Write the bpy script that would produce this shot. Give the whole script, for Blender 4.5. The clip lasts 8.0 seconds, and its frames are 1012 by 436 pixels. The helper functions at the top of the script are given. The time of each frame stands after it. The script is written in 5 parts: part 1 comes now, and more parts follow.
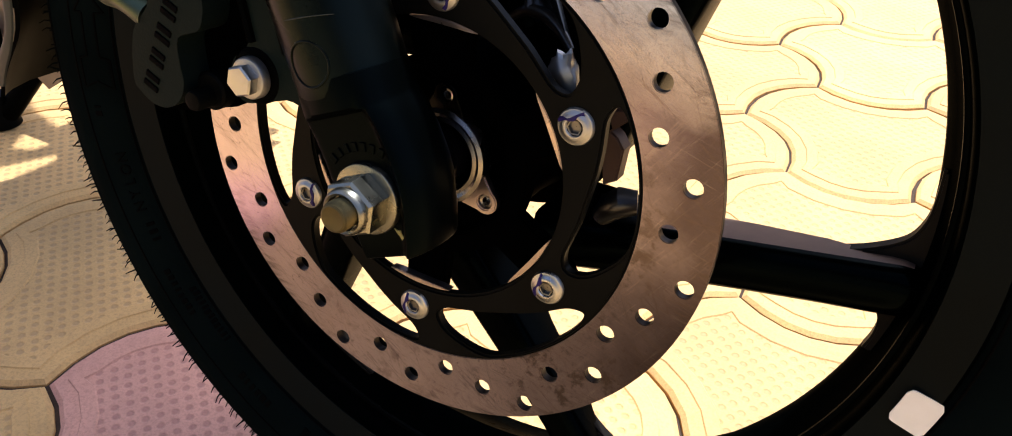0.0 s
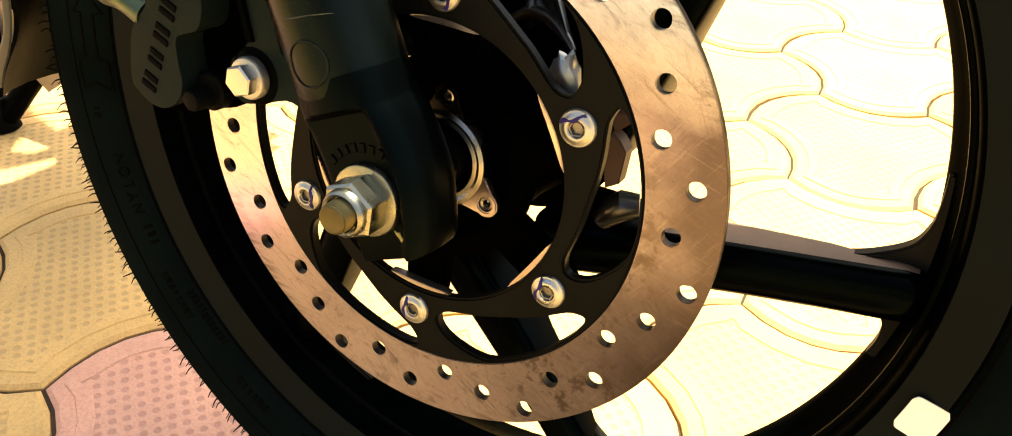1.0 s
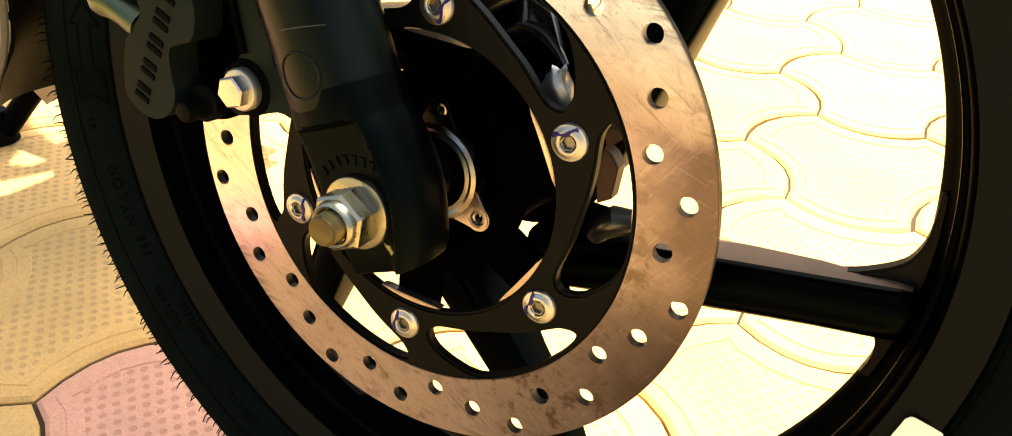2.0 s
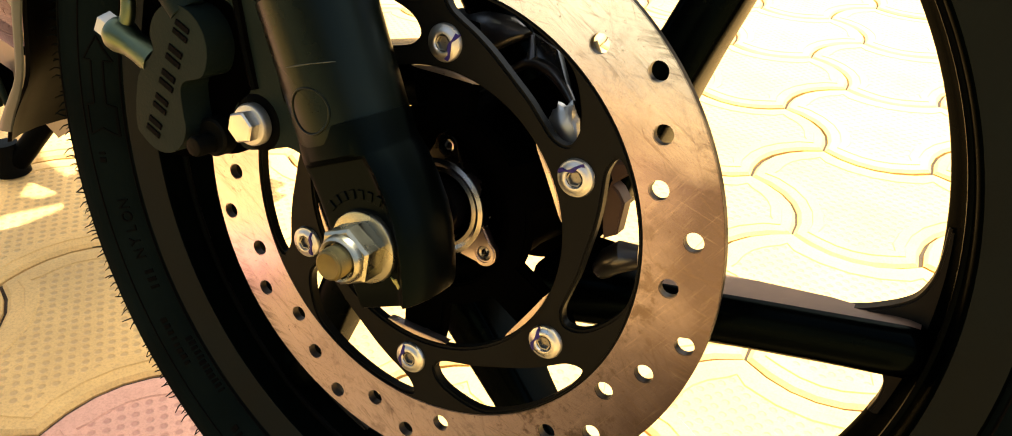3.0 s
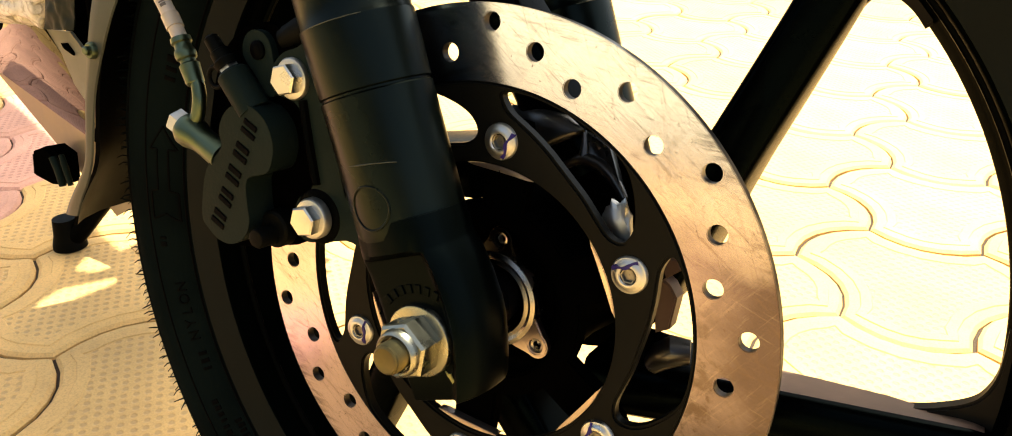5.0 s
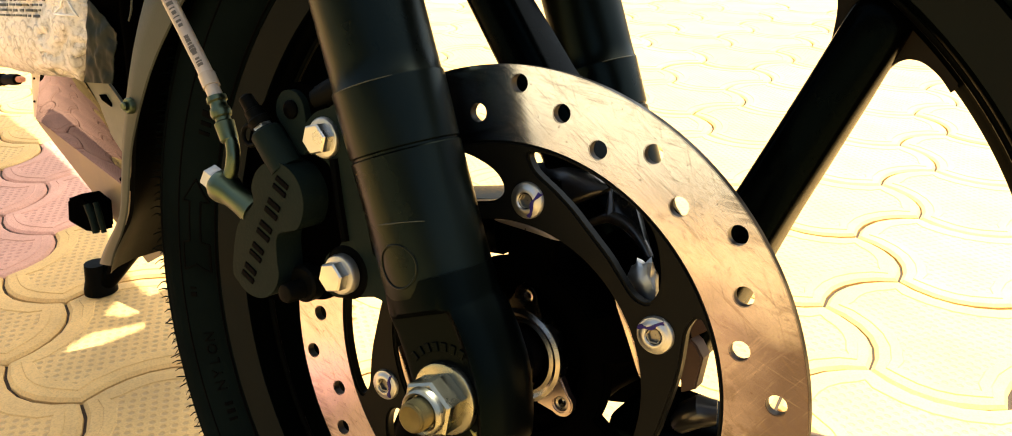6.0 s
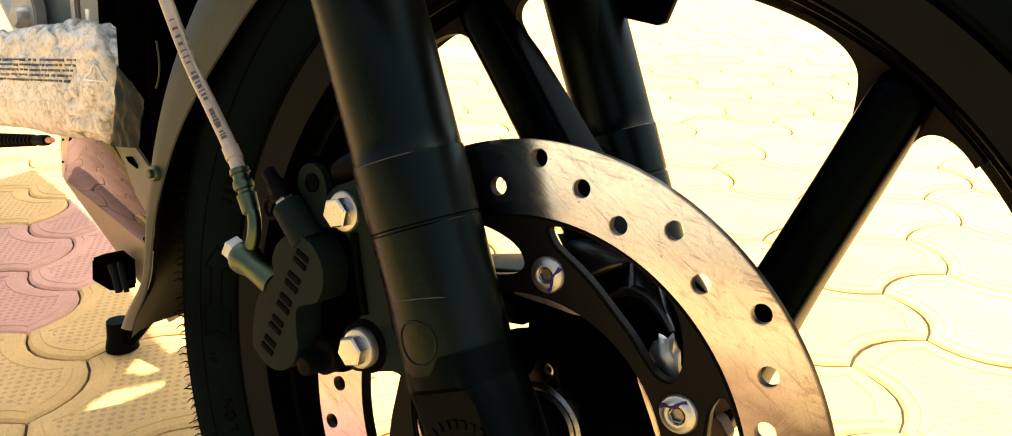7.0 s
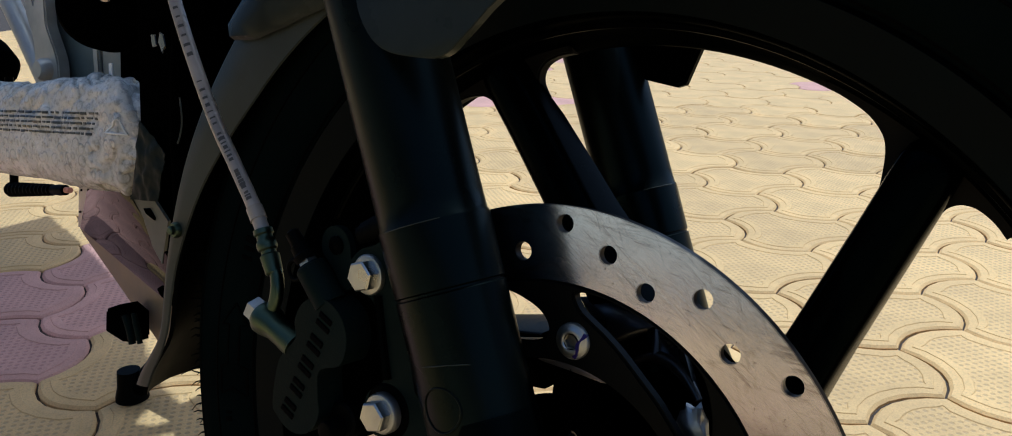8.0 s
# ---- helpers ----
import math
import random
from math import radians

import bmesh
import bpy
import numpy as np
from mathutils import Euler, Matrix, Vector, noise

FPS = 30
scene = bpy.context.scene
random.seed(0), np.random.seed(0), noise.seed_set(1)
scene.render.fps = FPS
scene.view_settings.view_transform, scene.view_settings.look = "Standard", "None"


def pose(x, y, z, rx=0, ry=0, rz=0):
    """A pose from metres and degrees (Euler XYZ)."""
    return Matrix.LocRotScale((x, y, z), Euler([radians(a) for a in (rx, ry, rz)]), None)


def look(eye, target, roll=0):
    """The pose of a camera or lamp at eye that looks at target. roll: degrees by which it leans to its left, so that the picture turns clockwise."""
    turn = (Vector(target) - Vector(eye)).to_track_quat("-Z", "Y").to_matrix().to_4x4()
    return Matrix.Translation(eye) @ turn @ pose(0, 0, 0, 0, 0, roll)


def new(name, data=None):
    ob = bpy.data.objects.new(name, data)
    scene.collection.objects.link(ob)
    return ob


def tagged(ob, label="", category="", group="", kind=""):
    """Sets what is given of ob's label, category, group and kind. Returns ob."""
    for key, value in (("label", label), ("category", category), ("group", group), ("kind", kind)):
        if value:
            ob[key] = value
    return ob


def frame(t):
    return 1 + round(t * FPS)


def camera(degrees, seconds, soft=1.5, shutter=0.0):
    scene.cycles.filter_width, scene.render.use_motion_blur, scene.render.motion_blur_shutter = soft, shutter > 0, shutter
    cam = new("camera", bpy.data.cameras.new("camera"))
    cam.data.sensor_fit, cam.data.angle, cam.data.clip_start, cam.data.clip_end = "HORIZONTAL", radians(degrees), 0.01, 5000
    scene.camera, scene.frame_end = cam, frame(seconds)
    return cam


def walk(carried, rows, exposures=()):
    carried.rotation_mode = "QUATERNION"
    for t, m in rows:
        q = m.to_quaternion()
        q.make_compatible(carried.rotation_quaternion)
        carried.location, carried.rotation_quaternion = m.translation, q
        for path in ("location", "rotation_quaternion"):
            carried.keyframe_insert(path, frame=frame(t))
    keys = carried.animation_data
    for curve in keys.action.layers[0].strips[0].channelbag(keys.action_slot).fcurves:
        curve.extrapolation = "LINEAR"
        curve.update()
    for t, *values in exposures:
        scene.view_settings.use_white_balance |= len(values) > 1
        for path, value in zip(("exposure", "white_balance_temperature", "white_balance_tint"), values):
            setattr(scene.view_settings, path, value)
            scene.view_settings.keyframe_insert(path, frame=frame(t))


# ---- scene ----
from mathutils import bvhtree, geometry

# ---- camera and walk ----
cam = camera(62.6, 8.0, soft=1.0)
ROWS = [
    (0.0, 0.1738, -0.2609, 0.5050, 54.47, -0.42, 27.70),
    (0.5, 0.1722, -0.2599, 0.5020, 54.42, -0.43, 27.72),
    (1.0, 0.1728, -0.2593, 0.5012, 54.99, -0.64, 27.87),
    (1.5, 0.1750, -0.2574, 0.4986, 55.53, -0.89, 28.09),
    (3.0, 0.1764, -0.2583, 0.4999, 58.60, -1.07, 28.71),
    (3.5, 0.1757, -0.2584, 0.5018, 59.76, -0.68, 29.44),
    (4.0, 0.1737, -0.2591, 0.5045, 60.77, -0.53, 30.05),
    (4.5, 0.1709, -0.2606, 0.5080, 61.94, -0.40, 30.49),
    (6.0, 0.1698, -0.2624, 0.5185, 66.35, 0.10, 32.85),
    (6.5, 0.1688, -0.2608, 0.5219, 67.84, 0.33, 33.53),
    (7.0, 0.1672, -0.2581, 0.5276, 69.75, 0.64, 34.13),
    (7.5, 0.1628, -0.2594, 0.5322, 71.46, 0.48, 34.59),
    (8.0, 0.1594, -0.2594, 0.5349, 72.91, 0.42, 34.78),
]
EXPOSURES = [(0.0, 0.74, 5650, 13), (0.35, 1.74, 7550, -1), (1.0, 1.8, 7550, -1), (3.0, 1.78, 7550, -1), (4.5, 1.68, 7450, -1), (6.0, 1.59, 7150, -2), (7.0, 1.49, 6950, -2), (7.6, 1.47, 6900, -2), (7.8, 1.10, 6500, -2), (8.0, -0.42, 4600, 0)]
walk(cam, [(t, pose(*r)) for t, *r in ROWS], EXPOSURES)

# ---- world and sun ----
SUN_DIR = Vector((0.05, 0.34, 0.93)).normalized()      # towards the sun
world = bpy.data.worlds.new("world")
scene.world = world
world.use_nodes = True
wn = world.node_tree
sky = wn.nodes.new("ShaderNodeTexSky")
sky.sky_type = "NISHITA"
sky.sun_disc = False
sky.dust_density = 5.0
sky.air_density = 0.7
sky.ozone_density = 0.0
sky.sun_elevation = math.asin(SUN_DIR.z)
sky.sun_rotation = math.atan2(SUN_DIR.x, SUN_DIR.y)
wn.links.new(sky.outputs[0], wn.nodes["Background"].inputs[0])
wn.nodes["Background"].inputs[1].default_value = 0.15
sun = new("sun", bpy.data.lights.new("sun", "SUN"))
sun.data.energy, sun.data.angle, sun.data.color = 4.0, radians(0.6), (1.0, 0.95, 0.86)
sun.matrix_world = look(SUN_DIR * 8, (0, 0, 0))


# ---- materials ----
class Nodes:
    """A small wrapper round one node material."""

    def __init__(self, name, base, rough=0.5, metal=0.0, spec=0.5):
        self.mat = bpy.data.materials.new(name)
        self.mat.use_nodes = True
        self.tree = self.mat.node_tree
        self.shader = self.tree.nodes["Principled BSDF"]
        self.set("Base Color", (*base, 1))
        self.set("Roughness", rough)
        self.set("Metallic", metal)
        self.set("Specular IOR Level", spec)

    def set(self, name, value):
        self.shader.inputs[name].default_value = value

    def node(self, kind, **values):
        n = self.tree.nodes.new(kind)
        for key, value in values.items():
            n.inputs[key.replace("_", " ")].default_value = value
        return n

    def link(self, a, b):
        self.tree.links.new(a, b)

    def coords(self, scale=(1, 1, 1)):
        c = self.node("ShaderNodeTexCoord")
        m = self.node("ShaderNodeMapping", Scale=scale)
        self.link(c.outputs["Object"], m.inputs["Vector"])
        return m.outputs[0]

    def noise(self, scale, detail=4.0, stretch=(1, 1, 1), rough=0.55):
        n = self.node("ShaderNodeTexNoise", Scale=scale, Detail=detail, Roughness=rough)
        self.link(self.coords(stretch), n.inputs["Vector"])
        return n.outputs["Fac"]

    def ramp(self, fac, *stops):
        r = self.node("ShaderNodeValToRGB")
        el = r.color_ramp.elements
        while len(el) < len(stops):
            el.new(0.5)
        for e, (at, col) in zip(el, stops):
            e.position = at
            e.color = (*col, 1) if len(col) == 3 else col
        self.link(fac, r.inputs[0])
        return r.outputs["Color"]

    def mix(self, fac, a, b, how="MIX"):
        m = self.tree.nodes.new("ShaderNodeMix")
        m.data_type, m.blend_type = "RGBA", how
        for value, sock in ((fac, m.inputs[0]), (a, m.inputs[6]), (b, m.inputs[7])):
            if isinstance(value, (int, float)):
                sock.default_value = value
            elif isinstance(value, tuple):
                sock.default_value = (*value, 1)
            else:
                self.link(value, sock)
        return m.outputs[2]

    def bump(self, fac, strength, distance=0.001, under=None):
        b = self.node("ShaderNodeBump", Strength=strength, Distance=distance)
        self.link(fac, b.inputs["Height"])
        if under is not None:
            self.link(under, b.inputs["Normal"])
        self.link(b.outputs[0], self.shader.inputs["Normal"])
        return b.outputs[0]


def painted(name, base, rough, grain=900, bump=0.12, metal=0.0, dust=0.25, spec=0.5, dots=0.0, tint=None):
    """Cast or moulded surface: fine grain, uneven gloss, a little dust and, on request, lone specks of it."""
    m = Nodes(name, base, rough, metal, spec)
    if tint:
        m.set("Specular Tint", (*tint, 1))
    big = m.noise(18, 5)
    fine = m.noise(grain, 3)
    dusty = m.noise(140, 6, rough=0.7)
    lighter = tuple(min(1, c * 1.8) for c in base)
    col = m.mix(m.ramp(big, (0.35, (0, 0, 0)), (0.75, (1, 1, 1))), base, lighter)
    specks = m.ramp(dusty, (0.62, (0, 0, 0)), (0.8, (dust, dust, dust)))
    col = m.mix(specks, col, (0.22, 0.19, 0.15))
    if dots:
        v = m.node("ShaderNodeTexVoronoi", Scale=70.0)
        m.link(m.coords(), v.inputs["Vector"])
        near = m.ramp(v.outputs["Distance"], (0.035, (1, 1, 1)), (0.06, (0, 0, 0)))
        few = m.ramp(v.outputs["Color"], (1.0 - dots - 0.01, (0, 0, 0)), (1.0 - dots, (1, 1, 1)))
        col = m.mix(m.mix(1.0, near, few, "MULTIPLY"), col, (0.42, 0.37, 0.30))
    m.link(col, m.shader.inputs["Base Color"])
    lo, hi = max(0.02, rough - 0.08), min(1, rough + 0.1)
    m.link(m.ramp(big, (0.3, (lo,) * 3), (0.7, (hi,) * 3)), m.shader.inputs["Roughness"])
    m.bump(fine, bump, 0.0004)
    return m.mat


def brushed_disc():
    """Used brake steel: crossed hairlines, mottled stains, darker dirt, and light painted by sector."""
    m = Nodes("brake_steel", (0.3, 0.26, 0.24), 0.3, 1.0)

    def strokes(turn, scale, along=0.07):
        c = m.node("ShaderNodeTexCoord")
        r = m.node("ShaderNodeMapping", Rotation=(0, radians(turn), 0))
        s = m.node("ShaderNodeMapping", Scale=(1, 1, along))
        m.link(c.outputs["Object"], r.inputs["Vector"])
        m.link(r.outputs[0], s.inputs["Vector"])
        n = m.node("ShaderNodeTexNoise", Scale=scale, Detail=6.0, Roughness=0.75)
        m.link(s.outputs[0], n.inputs["Vector"])
        return n.outputs["Fac"]

    a, b, c = strokes(52, 330), strokes(-38, 280), strokes(12, 240)
    stain = m.noise(24, 6, rough=0.62)
    blot = m.noise(75, 7, rough=0.72)
    fine = strokes(78, 900)
    col = m.mix(m.ramp(stain, (0.38, (0, 0, 0)), (0.66, (1, 1, 1))), (0.445, 0.395, 0.480), (0.345, 0.300, 0.360))
    # sectors that carry painted gleam and dimness, and scuffs along the rim
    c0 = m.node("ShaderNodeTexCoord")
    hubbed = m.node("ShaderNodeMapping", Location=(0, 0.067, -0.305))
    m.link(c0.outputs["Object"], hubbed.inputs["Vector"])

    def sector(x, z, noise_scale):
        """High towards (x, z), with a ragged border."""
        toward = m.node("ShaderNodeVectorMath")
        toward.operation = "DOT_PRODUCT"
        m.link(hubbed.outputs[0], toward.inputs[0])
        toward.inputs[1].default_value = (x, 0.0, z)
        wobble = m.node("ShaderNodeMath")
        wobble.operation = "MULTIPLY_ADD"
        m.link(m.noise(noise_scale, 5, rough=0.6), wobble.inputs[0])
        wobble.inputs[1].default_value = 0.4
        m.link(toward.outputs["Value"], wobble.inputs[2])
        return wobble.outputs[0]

    # dim right, bright top and lower-left gleam, all put into the colour
    dim_sector = m.ramp(sector(5.13, -0.90, 14), (0.42, (0, 0, 0)), (0.80, (1, 1, 1)))
    col = m.mix(dim_sector, col, (0.080, 0.066, 0.079))
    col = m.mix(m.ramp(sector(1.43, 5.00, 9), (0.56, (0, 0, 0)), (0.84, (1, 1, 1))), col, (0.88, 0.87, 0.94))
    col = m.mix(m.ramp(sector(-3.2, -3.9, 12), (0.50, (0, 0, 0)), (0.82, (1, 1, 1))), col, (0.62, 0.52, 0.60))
    far = m.node("ShaderNodeVectorMath")
    far.operation = "LENGTH"
    m.link(hubbed.outputs[0], far.inputs[0])
    rimward = m.node("ShaderNodeMath")
    rimward.operation = "MULTIPLY_ADD"
    m.link(far.outputs["Value"], rimward.inputs[0])
    rimward.inputs[1].default_value, rimward.inputs[2].default_value = 55.0, -6.65
    scuff = m.mix(1.0, m.ramp(strokes(84, 420, 0.10), (0.46, (0, 0, 0)), (0.60, (1, 1, 1))), m.ramp(rimward.outputs[0], (0.0, (0, 0, 0)), (0.5, (0.8, 0.8, 0.8))), "MULTIPLY")
    scuff = m.mix(1.0, scuff, m.ramp(m.noise(16, 3), (0.42, (0, 0, 0)), (0.6, (1, 1, 1))), "MULTIPLY")
    col = m.mix(scuff, col, (0.07, 0.055, 0.05))
    col = m.mix(m.ramp(a, (0.56, (0, 0, 0)), (0.70, (0.6, 0.6, 0.6))), col, (0.12, 0.095, 0.085))
    col = m.mix(m.ramp(b, (0.58, (0, 0, 0)), (0.72, (0.25, 0.25, 0.25))), col, (0.44, 0.40, 0.42))
    col = m.mix(m.ramp(c, (0.58, (0, 0, 0)), (0.70, (0.45, 0.45, 0.45))), col, (0.13, 0.10, 0.09))
    col = m.mix(m.ramp(fine, (0.56, (0, 0, 0)), (0.68, (0.5, 0.5, 0.5))), col, (0.11, 0.085, 0.08))
    patches = m.mix(1.0, m.ramp(blot, (0.52, (0, 0, 0)), (0.60, (0.8, 0.8, 0.8))), m.ramp(m.noise(11, 3), (0.40, (0, 0, 0)), (0.55, (1, 1, 1))), "MULTIPLY")
    patches = m.mix(1.0, patches, m.ramp(sector(4.3, -2.9, 14), (0.10, (0.12, 0.12, 0.12)), (0.55, (1, 1, 1))), "MULTIPLY")
    col = m.mix(patches, col, (0.075, 0.058, 0.054))
    for turn, scale, tone, much in ((48, 1500, (0.07, 0.055, 0.052), 0.55), (-40, 1300, (0.50, 0.45, 0.45), 0.10), (68, 1700, (0.50, 0.46, 0.46), 0.14), (20, 1400, (0.08, 0.06, 0.055), 0.40)):
        col = m.mix(m.ramp(strokes(turn, scale, 0.025), (0.58, (0, 0, 0)), (0.66, (much,) * 3)), col, tone)
    speck = m.ramp(m.noise(420, 3, rough=0.6), (0.66, (0, 0, 0)), (0.72, (0.7, 0.7, 0.7)))
    col = m.mix(speck, col, (0.08, 0.06, 0.055))
    # a smear of blue marker by one hole
    off = m.node("ShaderNodeMapping", Location=(-0.0668, 0.067, -0.3950), Scale=(1, 0.2, 1))
    m.link(c0.outputs["Object"], off.inputs["Vector"])
    near_ = m.node("ShaderNodeVectorMath")
    near_.operation = "LENGTH"
    m.link(off.outputs[0], near_.inputs[0])
    ink = m.mix(1.0, m.ramp(near_.outputs["Value"], (0.003, (0.55, 0.55, 0.55)), (0.011, (0, 0, 0))), m.ramp(m.noise(190, 4), (0.42, (0, 0, 0)), (0.6, (1, 1, 1))), "MULTIPLY")
    col = m.mix(ink, col, (0.30, 0.20, 0.48))
    m.link(col, m.shader.inputs["Base Color"])
    m.link(m.ramp(stain, (0.3, (0.11,) * 3), (0.7, (0.20,) * 3)), m.shader.inputs["Roughness"])
    m.bump(a, 0.16, 0.0002, m.bump(b, 0.14, 0.0002))
    return m.mat


def zinc(name, base, rough=0.24, tint=(0.45, 0.38, 0.26)):
    m = Nodes(name, base, rough, 1.0)
    n = m.noise(210, 5, rough=0.7)
    m.link(m.mix(m.ramp(n, (0.55, (0, 0, 0)), (0.8, (0.35, 0.35, 0.35))), base, tint), m.shader.inputs["Base Color"])
    m.link(m.ramp(m.noise(60, 4), (0.3, (rough * 0.7,) * 3), (0.7, (rough * 1.5,) * 3)), m.shader.inputs["Roughness"])
    m.bump(m.noise(900, 3), 0.08, 0.0002)
    return m.mat


COOL = (0.50, 0.90, 1.0)   # blue-green cast of the black lacquer
BLACK_CAST = painted("black_cast_paint", (0.0009, 0.0008, 0.0008), 0.30, dust=0.004, spec=0.010, tint=COOL)
FORK_PAINT = painted("black_fork_paint", (0.0005, 0.0008, 0.0007), 0.31, bump=0.03, dust=0.002, spec=0.13, dots=0.06, tint=COOL)
FORK_PAINT.node_tree.nodes["Principled BSDF"].inputs["Specular Tint"].default_value = (0.70, 0.98, 0.90, 1)
BLACK_SATIN = painted("black_satin_paint", (0.0003, 0.0005, 0.0005), 0.30, dust=0.0, spec=0.10, dots=0.08, tint=COOL)
CARRIER = painted("dark_carrier_coat", (0.0025, 0.0027, 0.0024), 0.40, dust=0.01, spec=0.05)
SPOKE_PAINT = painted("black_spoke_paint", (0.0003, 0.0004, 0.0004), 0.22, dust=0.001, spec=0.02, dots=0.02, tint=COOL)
# lighter copy of the spoke black; light on the webs is in its colour
WEB_PAINT = painted("lit_black_web_paint", (0.0085, 0.0076, 0.0064), 0.5, dust=0.01, spec=0.03)
# pale coat that stands for sunlight on the spokes' upper flanks
SPOKE_SIDE = painted("sunlit_spoke_flank", (0.105, 0.066, 0.046), 0.6, dust=0.35, spec=0.15)
BLACK_GLOSS = painted("black_gloss_paint", (0.0010, 0.0010, 0.0012), 0.14, bump=0.04, dust=0.01, spec=0.16)
HUB_BLACK = painted("black_hub_paint", (0.0004, 0.0004, 0.0004), 0.5, dust=0.0, spec=0.01)
CALIPER_GREY = painted("caliper_grey_coat", (0.0038, 0.0064, 0.0056), 0.5, grain=700, bump=0.3, dust=0.03, spec=0.05, tint=COOL)
RUBBER = painted("tyre_rubber", (0.0021, 0.0037, 0.0036), 0.85, grain=500, bump=0.25, dust=0.001, spec=0.02, dots=0.03)
BLACK_PLASTIC = painted("black_moulded_plastic", (0.0012, 0.0014, 0.0012), 0.5, grain=700, bump=0.25, dust=0.008, spec=0.03)
GREY_PLASTIC = painted("grey_moulded_plastic", (0.027, 0.031, 0.025), 0.44, grain=700, bump=0.15, dust=0.10, spec=0.22)
for dull, ior in ((BLACK_SATIN, 1.03), (HUB_BLACK, 1.06), (RUBBER, 1.25)):
    dull.node_tree.nodes["Principled BSDF"].inputs["IOR"].default_value = ior
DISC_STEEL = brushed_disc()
ZINC = zinc("zinc_plate", (0.45, 0.455, 0.445), 0.36, (0.40, 0.36, 0.22))
STEEL = zinc("bright_steel", (0.50, 0.485, 0.455), 0.16, (0.4, 0.36, 0.3))
BRASS = zinc("yellow_passivated_steel", (0.125, 0.105, 0.050), 0.5, (0.07, 0.06, 0.03))
NUT = zinc("dull_nut_steel", (0.25, 0.248, 0.205), 0.26, (0.12, 0.11, 0.07))
SOCKET = zinc("dark_socket_steel", (0.20, 0.19, 0.17), 0.35, (0.05, 0.05, 0.04))
RING = zinc("dull_ring_steel", (0.27, 0.255, 0.235), 0.2, (0.16, 0.14, 0.12))
SHEEN_BLACK = painted("black_glossy_casting", (0.004, 0.004, 0.0042), 0.30, bump=0.06, dust=0.0, spec=0.8)
COPPERY = zinc("machined_alloy", (0.46, 0.385, 0.355), 0.3, (0.3, 0.24, 0.2))
OLIVE = zinc("olive_passivated_fitting", (0.075, 0.098, 0.062), 0.36, (0.05, 0.055, 0.035))
TAPE = painted("white_label_paper", (0.80, 0.79, 0.72), 0.5, dust=0.05)
BLUE_INK = painted("blue_paint_marker", (0.014, 0.009, 0.080), 0.6, dust=0.0, spec=0.2)

# ---- frame of the wheel: x forward, y along the axle away from the disc side, z up in the wheel's plane ----
TYRE_R, MID = 0.305, 0.067
BASE = Matrix.Translation((0, MID, -TYRE_R))
WHEEL = pose(0, 0, 0.312, -9.137, -4.497, 0) @ BASE
TO_BASE = BASE.inverted()


def thing(name, m, label, category, group=""):
    ob = new(name)
    ob.empty_display_size = 0.05
    ob.matrix_world = m
    return tagged(ob, label, category, group)


def mesh_of(name, bm, mat, sharp=35):
    bmesh.ops.recalc_face_normals(bm, faces=bm.faces[:])
    me = bpy.data.meshes.new(name)
    bm.to_mesh(me)
    bm.free()
    for one in (mat if isinstance(mat, (list, tuple)) else [mat]):
        me.materials.append(one)
    me.polygons.foreach_set("use_smooth", [True] * len(me.polygons))
    me.set_sharp_from_angle(angle=radians(sharp))
    return me


def part(name, bm, mat, parent, label="", shift=TO_BASE, sharp=35):
    """Link a bmesh as one mesh object under a thing or a part."""
    if shift is not None:
        bm.transform(shift)
    ob = new(name, mesh_of(name, bm, mat, sharp))
    ob.parent = parent
    return tagged(ob, label)


# ---- shapes ----
def lathe(profile, n=96, start=0.0, end=360.0, close=False):
    """Turn a profile of (y, radius) about the y axis."""
    bm = bmesh.new()
    whole = abs(end - start) >= 360
    rings = []
    steps = n if whole else n + 1
    for i in range(steps):
        a = radians(start + (end - start) * i / n)
        rings.append([bm.verts.new((r * math.cos(a), y, r * math.sin(a))) for y, r in profile])
    k = len(profile)
    for i in range(n):
        p, q = rings[i], rings[(i + 1) % steps]
        for j in range(k if close else k - 1):
            bm.faces.new((p[j], p[(j + 1) % k], q[(j + 1) % k], q[j]))
    if close and not whole:
        bm.faces.new(rings[0])
        bm.faces.new(rings[-1][::-1])
    return bm


def capped(profile, n=32):
    """A lathe whose ends are closed by caps."""
    bm = lathe(profile, n)
    bm.verts.ensure_lookup_table()
    k = len(profile)
    bm.faces.new([bm.verts[i * k] for i in range(n)])
    bm.faces.new([bm.verts[i * k + k - 1] for i in range(n)][::-1])
    return bm


